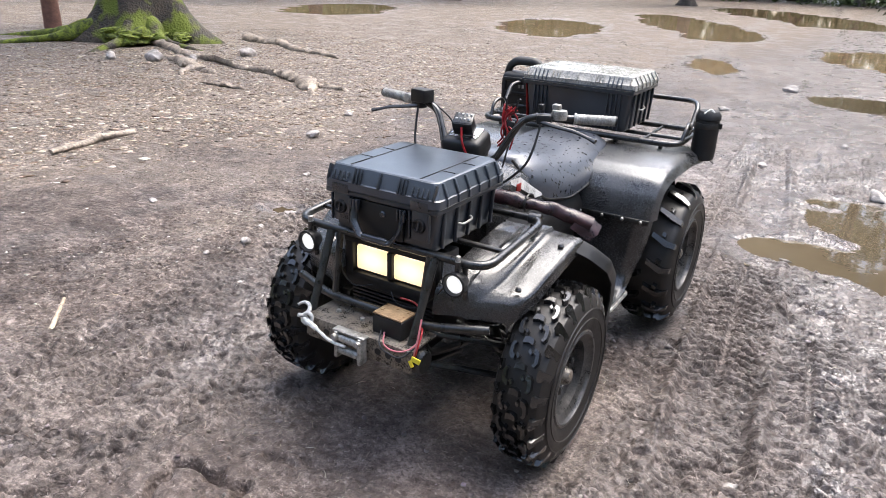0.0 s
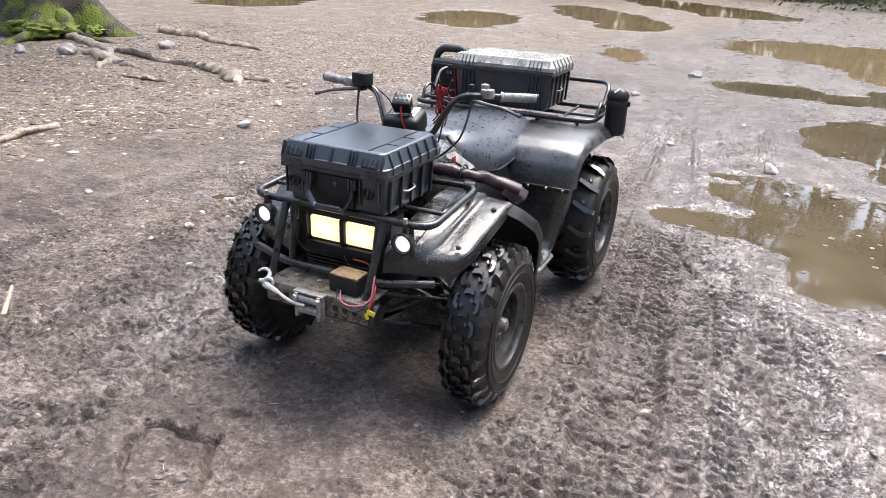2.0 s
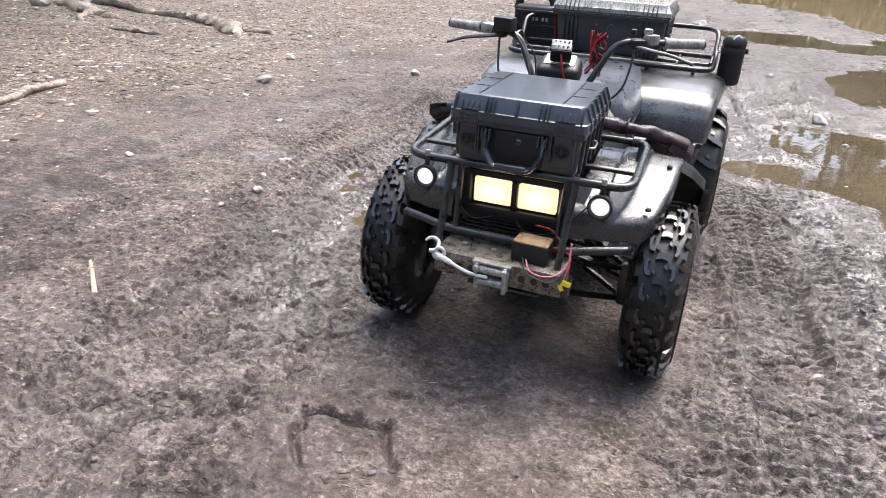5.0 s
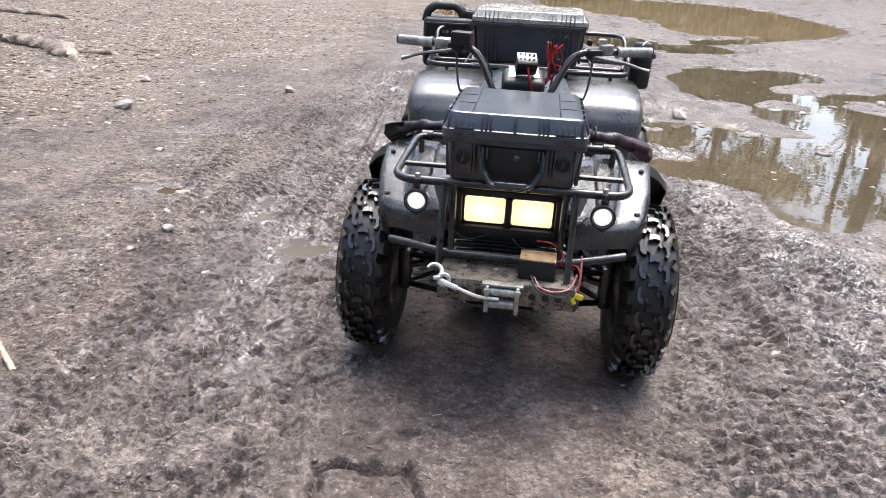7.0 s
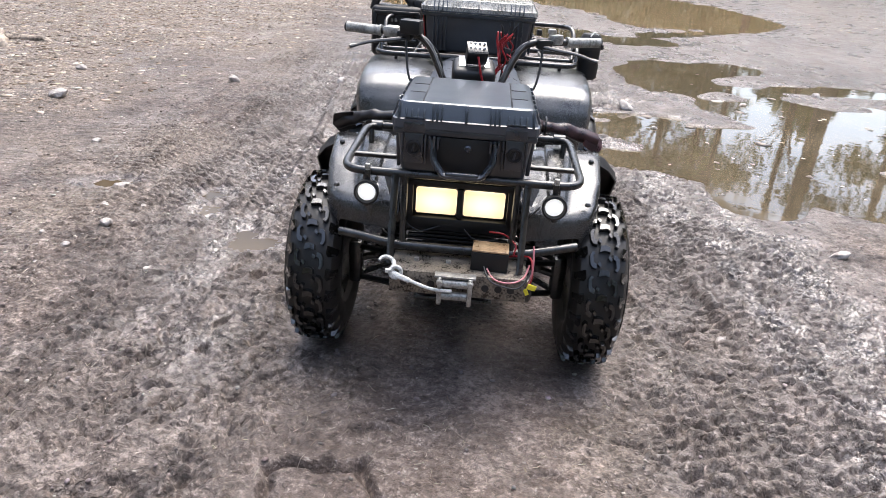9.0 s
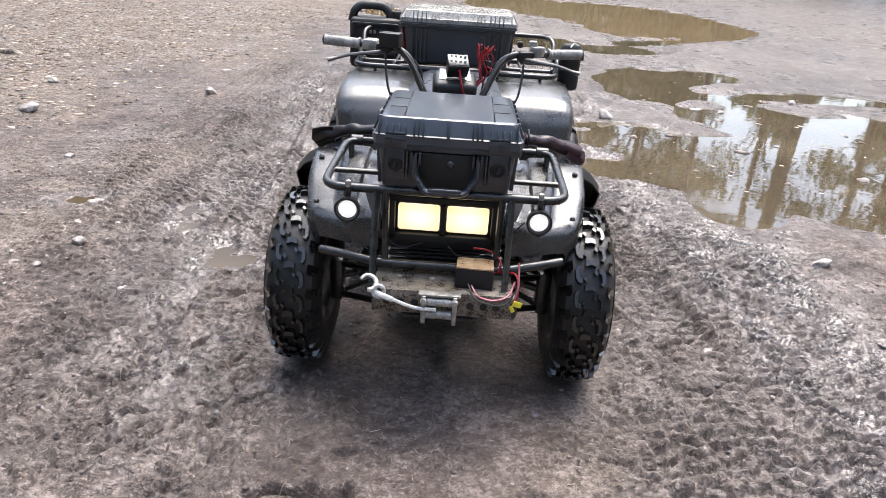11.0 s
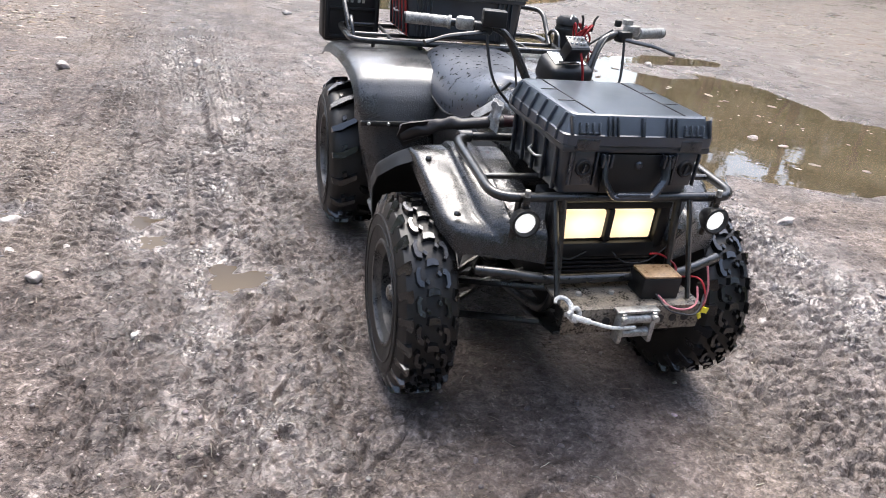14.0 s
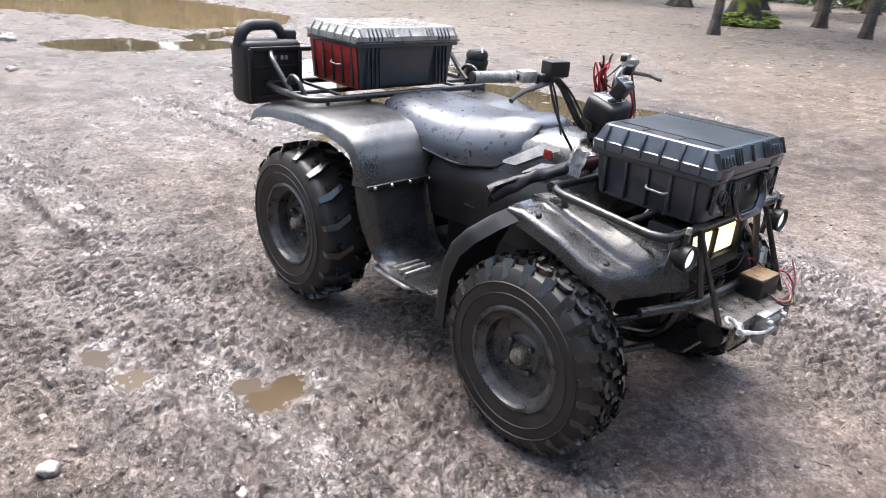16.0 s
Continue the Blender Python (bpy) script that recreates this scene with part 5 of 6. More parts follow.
# rear fenders, seam strip, splash panels
REAR = [(0.262, 0.598, 0.535), (0.268, 0.64, 0.538), (0.285, 0.70, 0.542), (0.325, 0.757, 0.546), (0.39, 0.793, 0.55), (0.5, 0.812, 0.556), (0.7, 0.815, 0.566), (0.88, 0.805, 0.58), (0.97, 0.79, 0.592), (1.02, 0.765, 0.6)]
for s in (-1, 1):
    rows = []
    for i, (y, z, xo) in enumerate(REAR):
        back = max(0.0, 1 - i / 4)
        rows.append([(x, y + d * back, z + e * (1 - back)) for x, d, e in ((0.16, 0.02, 0.0), (0.24, 0.004, 0.006), (0.36, 0.0, 0.008), (xo - 0.07, 0.004, 0.004), (xo - 0.03, 0.012, -0.002), (xo - 0.006, 0.028, -0.014), (xo + 0.004, 0.05, -0.034), (xo + 0.012, 0.075, -0.052))])
    part("rear_fender", sheet(rows, 0.005, mirror=s < 0, subdiv=2), PAINT_SHEEN, bike, "wet glossy black rear fender beaded with rain", 50)
    strip = box((0.36, 0.014, 0.024), (s * 0.355, 0.258, 0.6), 0.006)
    part("seam_strip", strip, STEEL, bike, "shiny worn seam strip")
    for x in (0.23, 0.33, 0.42, 0.5):
        part("rivet", lathe([(0.0, -0.006), (0.005, -0.005), (0.008, 0.002)], (s * x, 0.25, 0.601), 10, "y"), ZINC, bike)
    rows = [[(x * k, y + d, z) for x, d in ((0.17, 0.03), (0.24, 0.004), (0.38, 0.0), (0.47, 0.008), (0.505, 0.03), (0.52, 0.07))] for y, z, k in ((0.272, 0.59, 1.02), (0.268, 0.5, 1.0), (0.26, 0.42, 0.97), (0.24, 0.34, 0.93), (0.2, 0.295, 0.92), (0.12, 0.275, 0.92), (-0.1, 0.268, 0.9))]
    part("splash_panel", sheet(rows, 0.005, mirror=s < 0, subdiv=2), PAINT, bike, "black panel between fender and footrest", 60)
    part("footrest", box((0.2, 0.36, 0.03), (s * 0.34, 0.06, 0.255), 0.008), TRIM, bike)
    bm = bmesh.new()
    for k in range(5):
        box((0.13, 0.014, 0.02), (s * 0.385, 0.11 + 0.036 * k, 0.283), 0.004, bm=bm)
    part("footrest_tread", bm, ZINC, bike, "worn ribbed metal footrest tread")
    part("footrest_bar", tube([(s * 0.3, 0.05, 0.25), (s * 0.475, 0.06, 0.25), (s * 0.478, 0.285, 0.258), (s * 0.4, 0.29, 0.255)], 0.009, 0.03), ZINC, bike)

# middle body: tank cover with decals, side covers, seat
rings = []
for y, w, zt, zl in ((-0.46, 0.12, 0.84, 0.62), (-0.38, 0.145, 0.875, 0.6), (-0.25, 0.165, 0.885, 0.56), (-0.1, 0.175, 0.87, 0.55), (0.05, 0.18, 0.83, 0.55)):
    rings.append([(w * a, y, zl + (zt - zl) * b) for a, b in ((1.25, 0), (1.25, 0.25), (1.12, 0.6), (0.9, 0.86), (0.62, 0.97), (0.25, 1), (-0.25, 1), (-0.62, 0.97), (-0.9, 0.86), (-1.12, 0.6), (-1.25, 0.25), (-1.25, 0))])
bm = loft(rings)
part("tank_cover", bm, PAINT, bike, "glossy black tank cover", 50)
for s in (-1, 1):
    for pts, w in ((((-0.33, 0.85), (-0.25, 0.83), (-0.16, 0.775), (-0.1, 0.755)), (0.006, 0.022, 0.02, 0.004)), (((-0.36, 0.8), (-0.27, 0.78), (-0.2, 0.74)), (0.004, 0.009, 0.003))):
        rows = []
        for (y, z), half in zip(pts, w):
            rows.append([(0.157 + 0.066 * (0.84 - zz) / 0.1 * 0.45 + 0.012, y, zz) for zz in (z - half, z, z + half)])
        part("decal", sheet(rows, 0.003, mirror=s < 0), WHITE, bike, "white swoosh decal")
    part("decal_patch", box((0.004, 0.035, 0.03), (s * 0.181, -0.29, 0.825), 0.001), RED, bike, "small red decal patch")
    rows = [[(0.2, y, z), (0.235, y, z - 0.07), (0.225, y, z - 0.16), (0.2, y, z - 0.26)] for y, z in ((-0.42, 0.74), (-0.2, 0.72), (0.0, 0.72), (0.26, 0.7))]
    part("side_cover", sheet(rows, 0.005, mirror=s < 0, subdiv=1), TRIM, bike, "", 60)

SEATS = [(-0.175, 0.055, 0.88, 0.12, 0.80), (-0.15, 0.1, 0.9, 0.17, 0.765), (-0.05, 0.125, 0.9, 0.21, 0.725), (0.06, 0.145, 0.878, 0.232, 0.7), (0.2, 0.16, 0.858, 0.24, 0.705), (0.38, 0.17, 0.856, 0.235, 0.72), (0.54, 0.17, 0.866, 0.215, 0.75), (0.62, 0.16, 0.864, 0.195, 0.77), (0.655, 0.13, 0.84, 0.16, 0.78)]
rings = []
for y, wt, zt, wb, zb in SEATS:
    half = [(wb, zb), (wb * 1.0, zb + (zt - zb) * 0.35), (wb * 0.55 + wt * 0.45, zb + (zt - zb) * 0.72), (wt, zt - 0.016), (wt * 0.82, zt - 0.003), (wt * 0.4, zt)]
    rings.append([(x, y, z) for x, z in half] + [(-x, y, z) for x, z in reversed(half)])
bm = loft(rings)
bmesh.ops.subdivide_edges(bm, edges=bm.edges[:], cuts=1, use_grid_fill=True, smooth=0.5)
part("seat", bm, SEAT, bike, "wet grey-black vinyl seat", 60)
bm = bmesh.new()
for s in (-1, 1):
    tube([(s * 0.09, -0.176, 0.89), (s * 0.153, -0.16, 0.82), (s * 0.2, -0.09, 0.73), (s * 0.236, 0.1, 0.698), (s * 0.237, 0.4, 0.72), (s * 0.186, 0.64, 0.78)], 0.006, 0.04, 8, bm=bm)
part("seat_piping", bm, TRIM, bike)

# nose: headlight housing and lamps
part("headlight_housing", box((0.37, 0.12, 0.165), (0, -0.765, 0.645), 0.012), TRIM, bike)
bm = box((0.37, 0.03, 0.022), (0, -0.835, 0.717), 0.006)
box((0.37, 0.03, 0.045), (0, -0.832, 0.578), 0.006, bm=bm)
for x in (-0.168, 0.168):
    box((0.034, 0.03, 0.15), (x, -0.832, 0.65), 0.006, bm=bm)
box((0.02, 0.026, 0.1), (0, -0.832, 0.652), 0.004, bm=bm)
part("headlight_bezel", bm, TRIM, bike)
for x in (-0.077, 0.077):
    lamp = part("headlight", box((0.132, 0.02, 0.088), (x, -0.828, 0.653), 0.008), HEADLIGHT, bike, "lit warm white headlight")
bm = bmesh.new()
for k in range(6):
    box((0.33, 0.012, 0.008), (0, -0.826, 0.545 - 0.014 * k), 0.002, bm=bm)
part("grille", bm, TRIM, bike)
for s in (-1, 1):
    part("nose_panel", loft([[(s * (0.197 + a), -0.842 + 0.02 * k - 0.03 * a, 0.6 + 0.125 * k) for a in (0.0, 0.012 + 0.04 * k)] + [(s * (0.197 + a), -0.83 + 0.02 * k - 0.03 * a, 0.6 + 0.125 * k) for a in (0.012 + 0.04 * k, 0.0)] for k in (0.0, 0.35, 0.7, 1.0)]), PALEPANEL, bike, "pale glossy panel beside the headlights")
    fog = new("fog_lamp")
    fog.parent = bike
    fog.matrix_local = pose(s * 0.29, -0.905, 0.695, 0, 0, 0)
    part("lamp_shell", lathe([(0.0, 0.045), (0.022, 0.04), (0.037, 0.01), (0.039, -0.014), (0.033, -0.016), (0.028, -0.006)], (0, 0, 0), 28, "y", caps=False), TRIM, fog)
    part("lens", lathe([(0.0, -0.012), (0.016, -0.01), (0.0285, -0.005), (0.0285, 0.0)], (0, 0, 0), 28, "y"), FOGLIGHT, fog, "lit round white fog lamp lens")
    part("bracket", box((0.018, 0.012, 0.05), (0, 0.01, 0.045), 0.003), STEEL, fog)
    part("bracket_bolt", lathe([(0, 0.02), (0.008, 0.018), (0.009, 0), (0.0, 0)], (0, 0.01, 0.068), 8, "z"), ZINC, fog)

# front rack, brush bars and lower bumper
RACK = 0.0135
part("front_rack_loop", tube([(-0.365, -0.455, 0.782), (-0.372, -0.872, 0.752), (0.372, -0.872, 0.752), (0.365, -0.455, 0.782)], RACK, 0.07, 12, True), STEEL, bike, "black tubular front rack")
for y, z in ((-0.735, 0.759),):
    part("rack_bar", tube([(-0.365, y, z), (0.365, y, z)], 0.009, 0, 10), STEEL, bike)
for s in (-1, 1):
    part("rack_collar", lathe([(0.017, -0.022), (0.019, -0.02), (0.019, 0.02), (0.017, 0.022)], (s * 0.33, -0.455, 0.782), 16, "x"), STEEL, bike)
    part("rack_post", tube([(s * 0.345, -0.5, 0.778), (s * 0.34, -0.52, 0.70)], 0.01, 0), STEEL, bike)
    part("rack_post", tube([(s * 0.3, -0.872, 0.752), (s * 0.3, -0.86, 0.63)], 0.009, 0), STEEL, bike)
    part("brush_bar", tube([(s * 0.2, -1.0, 0.5), (s * 0.205, -0.888, 0.75)], 0.014, 0, 8, flat=0.55), STEEL, bike)
    part("brush_bar", tube([(s * 0.172, -0.92, 0.52), (s * 0.176, -0.875, 0.75)], 0.011, 0, 8), STEEL, bike)
part("lower_bumper", tube([(-0.385, -0.85, 0.528), (-0.3, -0.885, 0.533), (-0.2, -0.92, 0.53), (0.2, -0.92, 0.53), (0.3, -0.885, 0.538), (0.385, -0.85, 0.543)], 0.0145, 0.08, 12), STEEL, bike, "scuffed black bumper tube")

# winch on its plate
bm = box((0.42, 0.135, 0.008), (0.015, -0.965, 0.497), 0.002)
box((0.42, 0.007, 0.075), (0.015, -1.033, 0.463), 0.002, bm=bm)
part("winch_plate", bm, PLATE, bike, "mud-stained steel winch plate")
# no holes are cut; raised black discs give the dark of the openings
for x in (-0.15, -0.108, -0.066, 0.1, 0.14, 0.178):
    part("hole_disc", lathe([(0.0, -0.0045), (0.0115, -0.0045), (0.0115, 0.0)], (x, -1.034, 0.462), 16, "y"), TRIM, bike)
for x in (-0.12, -0.02):
    part("plate_bolt", lathe([(0, 0.01), (0.008, 0.008), (0.009, 0), (0, 0)], (x, -0.96, 0.501), 6, "z"), ZINC, bike)
part("winch_drum", tube([(-0.16, -0.965, 0.44), (0.13, -0.965, 0.44)], 0.042, 0, 20), STEEL, bike)
part("winch_motor", lathe([(0.0, 0.245), (0.034, 0.243), (0.042, 0.236), (0.043, 0.1), (0.0, 0.1)], (0, -0.985, 0.445), 24, "x"), STEEL, bike)
fl = new("fairlead")
fl.parent = bike
fl.matrix_local = pose(0.008, -1.05, 0.462)
tagged(fl, "scuffed zinc roller fairlead")
for x in (-0.046, 0.046):
    bm = box((0.014, 0.036, 0.092), (x, -0.008, -0.004), 0.004)
    lathe([(0.0, -0.012), (0.009, -0.011), (0.01, 0.004)], (x, -0.026, 0.028), 12, "y", bm)
    part("side_plate", bm, ZINC, fl)
for z in (-0.022, 0.02):
    part("roller", tube([(-0.038, -0.012, z), (0.038, -0.012, z)], 0.0135, 0, 16), ZINC, fl)
part("top_plate", box((0.125, 0.03, 0.008), (0, -0.004, 0.042), 0.002), ZINC, fl)
part("winch_rope", tube([(-0.0, -1.075, 0.463), (-0.06, -1.075, 0.462), (-0.13, -1.06, 0.478), (-0.185, -1.05, 0.5)], 0.0055, 0.06, 8), ROPE, bike, "pale grey winch rope")
part("rope_thimble", tube([(-0.13, -1.06, 0.478), (-0.19, -1.055, 0.497)], 0.009, 0, 10), ROPE, bike)
hook = new("winch_hook")
hook.parent = bike
hook.matrix_local = pose(-0.208, -1.03, 0.515, 0, 0, 20) @ Matrix.Diagonal((1.12, 1.12, 1.12, 1))
arc = [(0.021 * math.cos(a), 0.019 * math.sin(a) - 0.01, 0.012 * math.sin(a) + 0.004) for a in np.linspace(-1.9, 2.6, 16)]
part("hook_body", tube(arc, 0.006, 0, 8, radii=[0.0065, 0.0065, 0.006, 0.004]), HOOK, hook, "pale metal winch hook")
part("hook_eye", tube([(0.015 * math.cos(a) + 0.022, -0.03 + 0.006 * math.sin(a), 0.014 * math.sin(a) - 0.014) for a in np.linspace(0, math.tau, 13)[:-1]], 0.006, 0, 8, True), HOOK, hook)

box_part = new("winch_control_box")
box_part.parent = bike
box_part.matrix_local = pose(0.108, -0.962, 0.5, 0, 0, -2)
part("housing", box((0.115, 0.078, 0.062), (0, 0, 0.032), 0.004), TRIM, box_part)
part("lid", box((0.112, 0.075, 0.007), (0, 0, 0.0665), 0.003), CARD, box_part, "wet brown box lid")


def wire(points, r, material, name="wire", parent=None):
    return part(name, tube(points, r, 0.05, 7, steps=6), material, parent or bike)


wire([(0.1, -1.003, 0.515), (0.12, -1.04, 0.495), (0.17, -1.05, 0.49), (0.215, -1.03, 0.5), (0.23, -0.99, 0.53)], 0.003, PINKWIRE)
wire([(0.165, -0.94, 0.53), (0.2, -0.95, 0.54), (0.235, -0.99, 0.56), (0.24, -1.03, 0.51), (0.23, -1.03, 0.47)], 0.003, REDWIRE)
wire([(0.1, -0.92, 0.6), (0.15, -0.9, 0.59), (0.19, -0.93, 0.565), (0.18, -0.95, 0.54)], 0.003, REDWIRE)
wire([(0.235, -1.0, 0.6), (0.24, -1.03, 0.53), (0.225, -1.03, 0.47)], 0.003, PINKWIRE)
wire([(0.09, -1.005, 0.52), (0.11, -1.05, 0.49), (0.2, -1.06, 0.475), (0.235, -1.02, 0.52)], 0.0028, BLACKWIRE)
wire([(-0.19, -0.86, 0.74), (-0.185, -0.87, 0.6), (-0.13, -0.87, 0.555), (-0.06, -0.85, 0.575)], 0.0022, BLACKWIRE)
wire([(0.02, -0.86, 0.575), (0.05, -0.88, 0.55), (0.13, -0.88, 0.55), (0.19, -0.87, 0.6), (0.25, -0.88, 0.68)], 0.0022, BLACKWIRE)
part("tape_tag", box((0.03, 0.004, 0.018), (0.24, -1.035, 0.478), 0.0015, (0, 20, 15)), YELLOW, bike, "bright yellow tape tag")
part("tape_tag", box((0.012, 0.004, 0.022), (0.225, -1.037, 0.462), 0.0015, (0, -25, 10)), YELLOW, bike, "bright yellow tape tag")

# chassis, engine, suspension
part("engine", box((0.3, 0.5, 0.3), (0, -0.02, 0.42), 0.04), TRIM, bike)
part("front_casing", box((0.24, 0.42, 0.2), (0, -0.58, 0.42), 0.05), TRIM, bike)
part("rear_casing", box((0.26, 0.5, 0.24), (0, 0.6, 0.42), 0.06), TRIM, bike)
part("skid_plate", box((0.26, 0.34, 0.012), (0, -0.72, 0.285), 0.004, (-14, 0, 0)), STEEL, bike)
part("under_tray", box((0.5, 0.9, 0.02), (0, 0.1, 0.235), 0.006), TRIM, bike)
for s in (-1, 1):
    part("frame_tube", tube([(s * 0.16, 0.95, 0.62), (s * 0.14, 0.3, 0.25), (s * 0.13, -0.5, 0.26), (s * 0.12, -0.8, 0.34), (s * 0.12, -0.84, 0.5)], 0.014, 0.12, 10), STEEL, bike)
for s in (-1, 1):
    for z0, z1 in ((0.3, 0.235), (0.42, 0.36)):
        bm = tube([(s * 0.12, -0.78, z0), (s * 0.37, -0.6, z1)], 0.012, 0, 8)
        tube([(s * 0.12, -0.44, z0), (s * 0.37, -0.58, z1)], 0.012, 0, 8, bm=bm)
        part("suspension_arm", bm, STEEL, bike)
    part("axle_shaft", tube([(s * 0.1, -0.59, 0.38), (s * 0.38, -0.59, 0.303)], 0.014, 0, 10), STEEL, bike)
    part("knuckle", box((0.05, 0.07, 0.17), (s * 0.378, -0.59, 0.3), 0.015), STEEL, bike)
    part("tie_rod", tube([(s * 0.06, -0.49, 0.4), (s * 0.37, -0.5, 0.33)], 0.008, 0, 8), STEEL, bike)
    part("shock_absorber", tube([(s * 0.15, -0.6, 0.64), (s * 0.3, -0.6, 0.33)], 0.026, 0, 12), STEEL, bike)
    coil = [(s * (0.15 + 0.15 * u) + 0.032 * math.cos(u * 44), -0.6 + 0.032 * math.sin(u * 44), 0.64 - 0.31 * u) for u in np.linspace(0.1, 0.85, 60)]
    part("spring", tube(coil, 0.006, 0, 6), TRIM, bike)
    part("rear_axle", tube([(0, 0.68, 0.34), (s * 0.44, 0.68, 0.312)], 0.03, 0, 12), STEEL, bike)

# handlebar, turned slightly; pivot over the steering stem
bar = new("handlebar")
bar.parent = bike
bar.matrix_local = pose(0.0, -0.36, 0.9, 0, 0, STEER)
tagged(bar, "black tubular handlebar with worn grips")
part("bar_tube", tube([(-0.47, 0.175, 0.187), (-0.33, 0.125, 0.187), (-0.22, 0.075, 0.19), (-0.17, 0.07, 0.165), (-0.095, 0.02, 0.02), (0.095, 0.02, 0.02), (0.17, 0.07, 0.165), (0.22, 0.075, 0.19), (0.33, 0.125, 0.187), (0.47, 0.175, 0.187)], 0.0125, 0.03, 12), STEEL, bar)
part("stem", tube([(0, 0.0, -0.12), (0, 0.02, 0.03)], 0.028, 0, 14), STEEL, bar)
part("stem_clamp", box((0.13, 0.055, 0.05), (0, 0.02, 0.025), 0.01), STEEL, bar)
for s in (-1, 1):
    d = Vector((s * 0.14, 0.05, 0)).normalized()
    g0, g1 = Vector((s * 0.345, 0.13, 0.187)), Vector((s * 0.478, 0.178, 0.187))
    grip = part("grip", tube([g0, g0 + d * 0.008, g0 + d * 0.012, g1 - d * 0.004, g1], 0.018, 0, 16, radii=[0.021, 0.021, 0.0175, 0.0175, 0.019]), GRIP, bar, "pale worn ribbed rubber grip")
    bm = bmesh.new()
    for k in range(9):
        p = g0 + d * (0.02 + 0.0125 * k)
        tube([p, p + d * 0.005], 0.0188, 0, 14, bm=bm)
    part("grip_rib", bm, GRIP, grip)
    part("grip_end", tube([g1, g1 + d * 0.006], 0.018, 0, 14), TRIM, bar)
    part("lever", tube([(s * 0.24, 0.06, 0.178), (s * 0.3, 0.055, 0.168), (s * 0.38, 0.058, 0.157), (s * 0.43, 0.052, 0.142), (s * 0.455, 0.042, 0.137)], 0.007, 0.04, 8, radii=[0.009, 0.008, 0.007, 0.006, 0.009], flat=0.7), STEEL, bar, "curved black brake lever")
    part("lever_mount", box((0.055, 0.04, 0.036), (s * 0.255, 0.075, 0.183), 0.008, (0, 0, s * 18)), TRIM, bar)
part("fluid_reservoir", box((0.075, 0.055, 0.05), (-0.232, 0.055, 0.217), 0.006, (0, 0, -16)), TRIM, bar, "square black brake fluid reservoir")
part("switch_pod", box((0.06, 0.05, 0.04), (-0.305, 0.11, 0.19), 0.012, (0, 0, -19)), ZINC, bar, "grey switch housing")
part("throttle_pod", lathe([(0.0, -0.018), (0.026, -0.016), (0.03, 0.0), (0.026, 0.016), (0, 0.018)], (0.3, 0.1, 0.2), 20, "z"), ZINC, bar, "grey thumb throttle housing")
part("throttle_cap", box((0.03, 0.03, 0.02), (0.285, 0.11, 0.225), 0.006), ZINC, bar)
part("horn_button", box((0.02, 0.02, 0.022), (0.235, 0.09, 0.222), 0.005), TRIM, bar)
part("meter_pod", box((0.155, 0.12, 0.085), (0, -0.02, 0.075), 0.022, (18, 0, 0), segments=3), TRIM, bar, "black instrument pod wrapped in clear film")
part("pod_film", box((0.11, 0.075, 0.004), (0, -0.02, 0.121), 0.002, (18, 0, 0)), CHROME, bar, "shiny clear film over the dial")
sw = part("switch_box", box((0.075, 0.04, 0.055), (0.005, -0.055, 0.15), 0.005, (35, 0, 8)), TRIM, bar, "small black box with white terminal screws")
sp = box((0.07, 0.05, 0.004), (0.005, -0.062, 0.178), 0.001, (35, 0, 8))
part("terminal_plate", sp, STEEL, sw)
bm = bmesh.new()
for k in range(4):
    for j in range(2):
        box((0.008, 0.008, 0.008), (-0.018 + 0.016 * k, -0.07 + 0.02 * j, 0.176 + 0.013 * j), 0.002, bm=bm)
part("terminal_screw", bm, WHITE, sw)
wire([(0.01, -0.085, 0.15), (0.02, -0.1, 0.1), (0.04, -0.08, 0.04), (0.03, -0.05, -0.02)], 0.004, REDWIRE, "switch_wire", bar)
for s in (-1, 1):
    wire([(s * 0.25, 0.055, 0.17), (s * 0.245, 0.03, 0.1), (s * 0.23, 0.0, 0.03), (s * 0.16, 0.0, -0.04), (s * 0.1, 0.02, -0.08)], 0.0045, BLACKWIRE, "brake_hose", bar)
    wire([(s * 0.2, 0.07, 0.19), (s * 0.15, 0.04, 0.14), (s * 0.1, -0.01, 0.03), (s * 0.08, -0.02, -0.06)], 0.004, BLACKWIRE, "cable", bar)
    wire([(s * 0.22, 0.09, 0.2), (s * 0.12, 0.12, 0.12), (s * 0.1, 0.09, -0.02)], 0.0035, BLACKWIRE, "cable", bar)
rb = new("red_cable_bundle")
rb.parent = bar
rb.matrix_local = pose(0.118, 0.09, 0.14)
tagged(rb, "tangled red cable looped over the handlebar")
rw = random.Random(12)
for k in range(6):
    pts = [(rw.uniform(-0.04, 0.04), rw.uniform(-0.025, 0.025), 0.075 - 0.15 * abs((j % 6) / 3 - 1) + rw.uniform(-0.012, 0.012)) for j in range(6)]
    part("red_cable", tube(pts, 0.0032, 0.04, 7, steps=6), REDWIRE, rb)
part("cable_clip", box((0.03, 0.03, 0.06), (0.0, 0.0, -0.01), 0.008, (0, 12, 20)), TRIM, rb)
for x in (-0.014, 0.02):
    part("clip_horn", tube([(x, 0, 0.05), (x * 1.3, 0, 0.09), (x * 1.8, 0.0, 0.1)], 0.004, 0.02, 8), TRIM, rb)

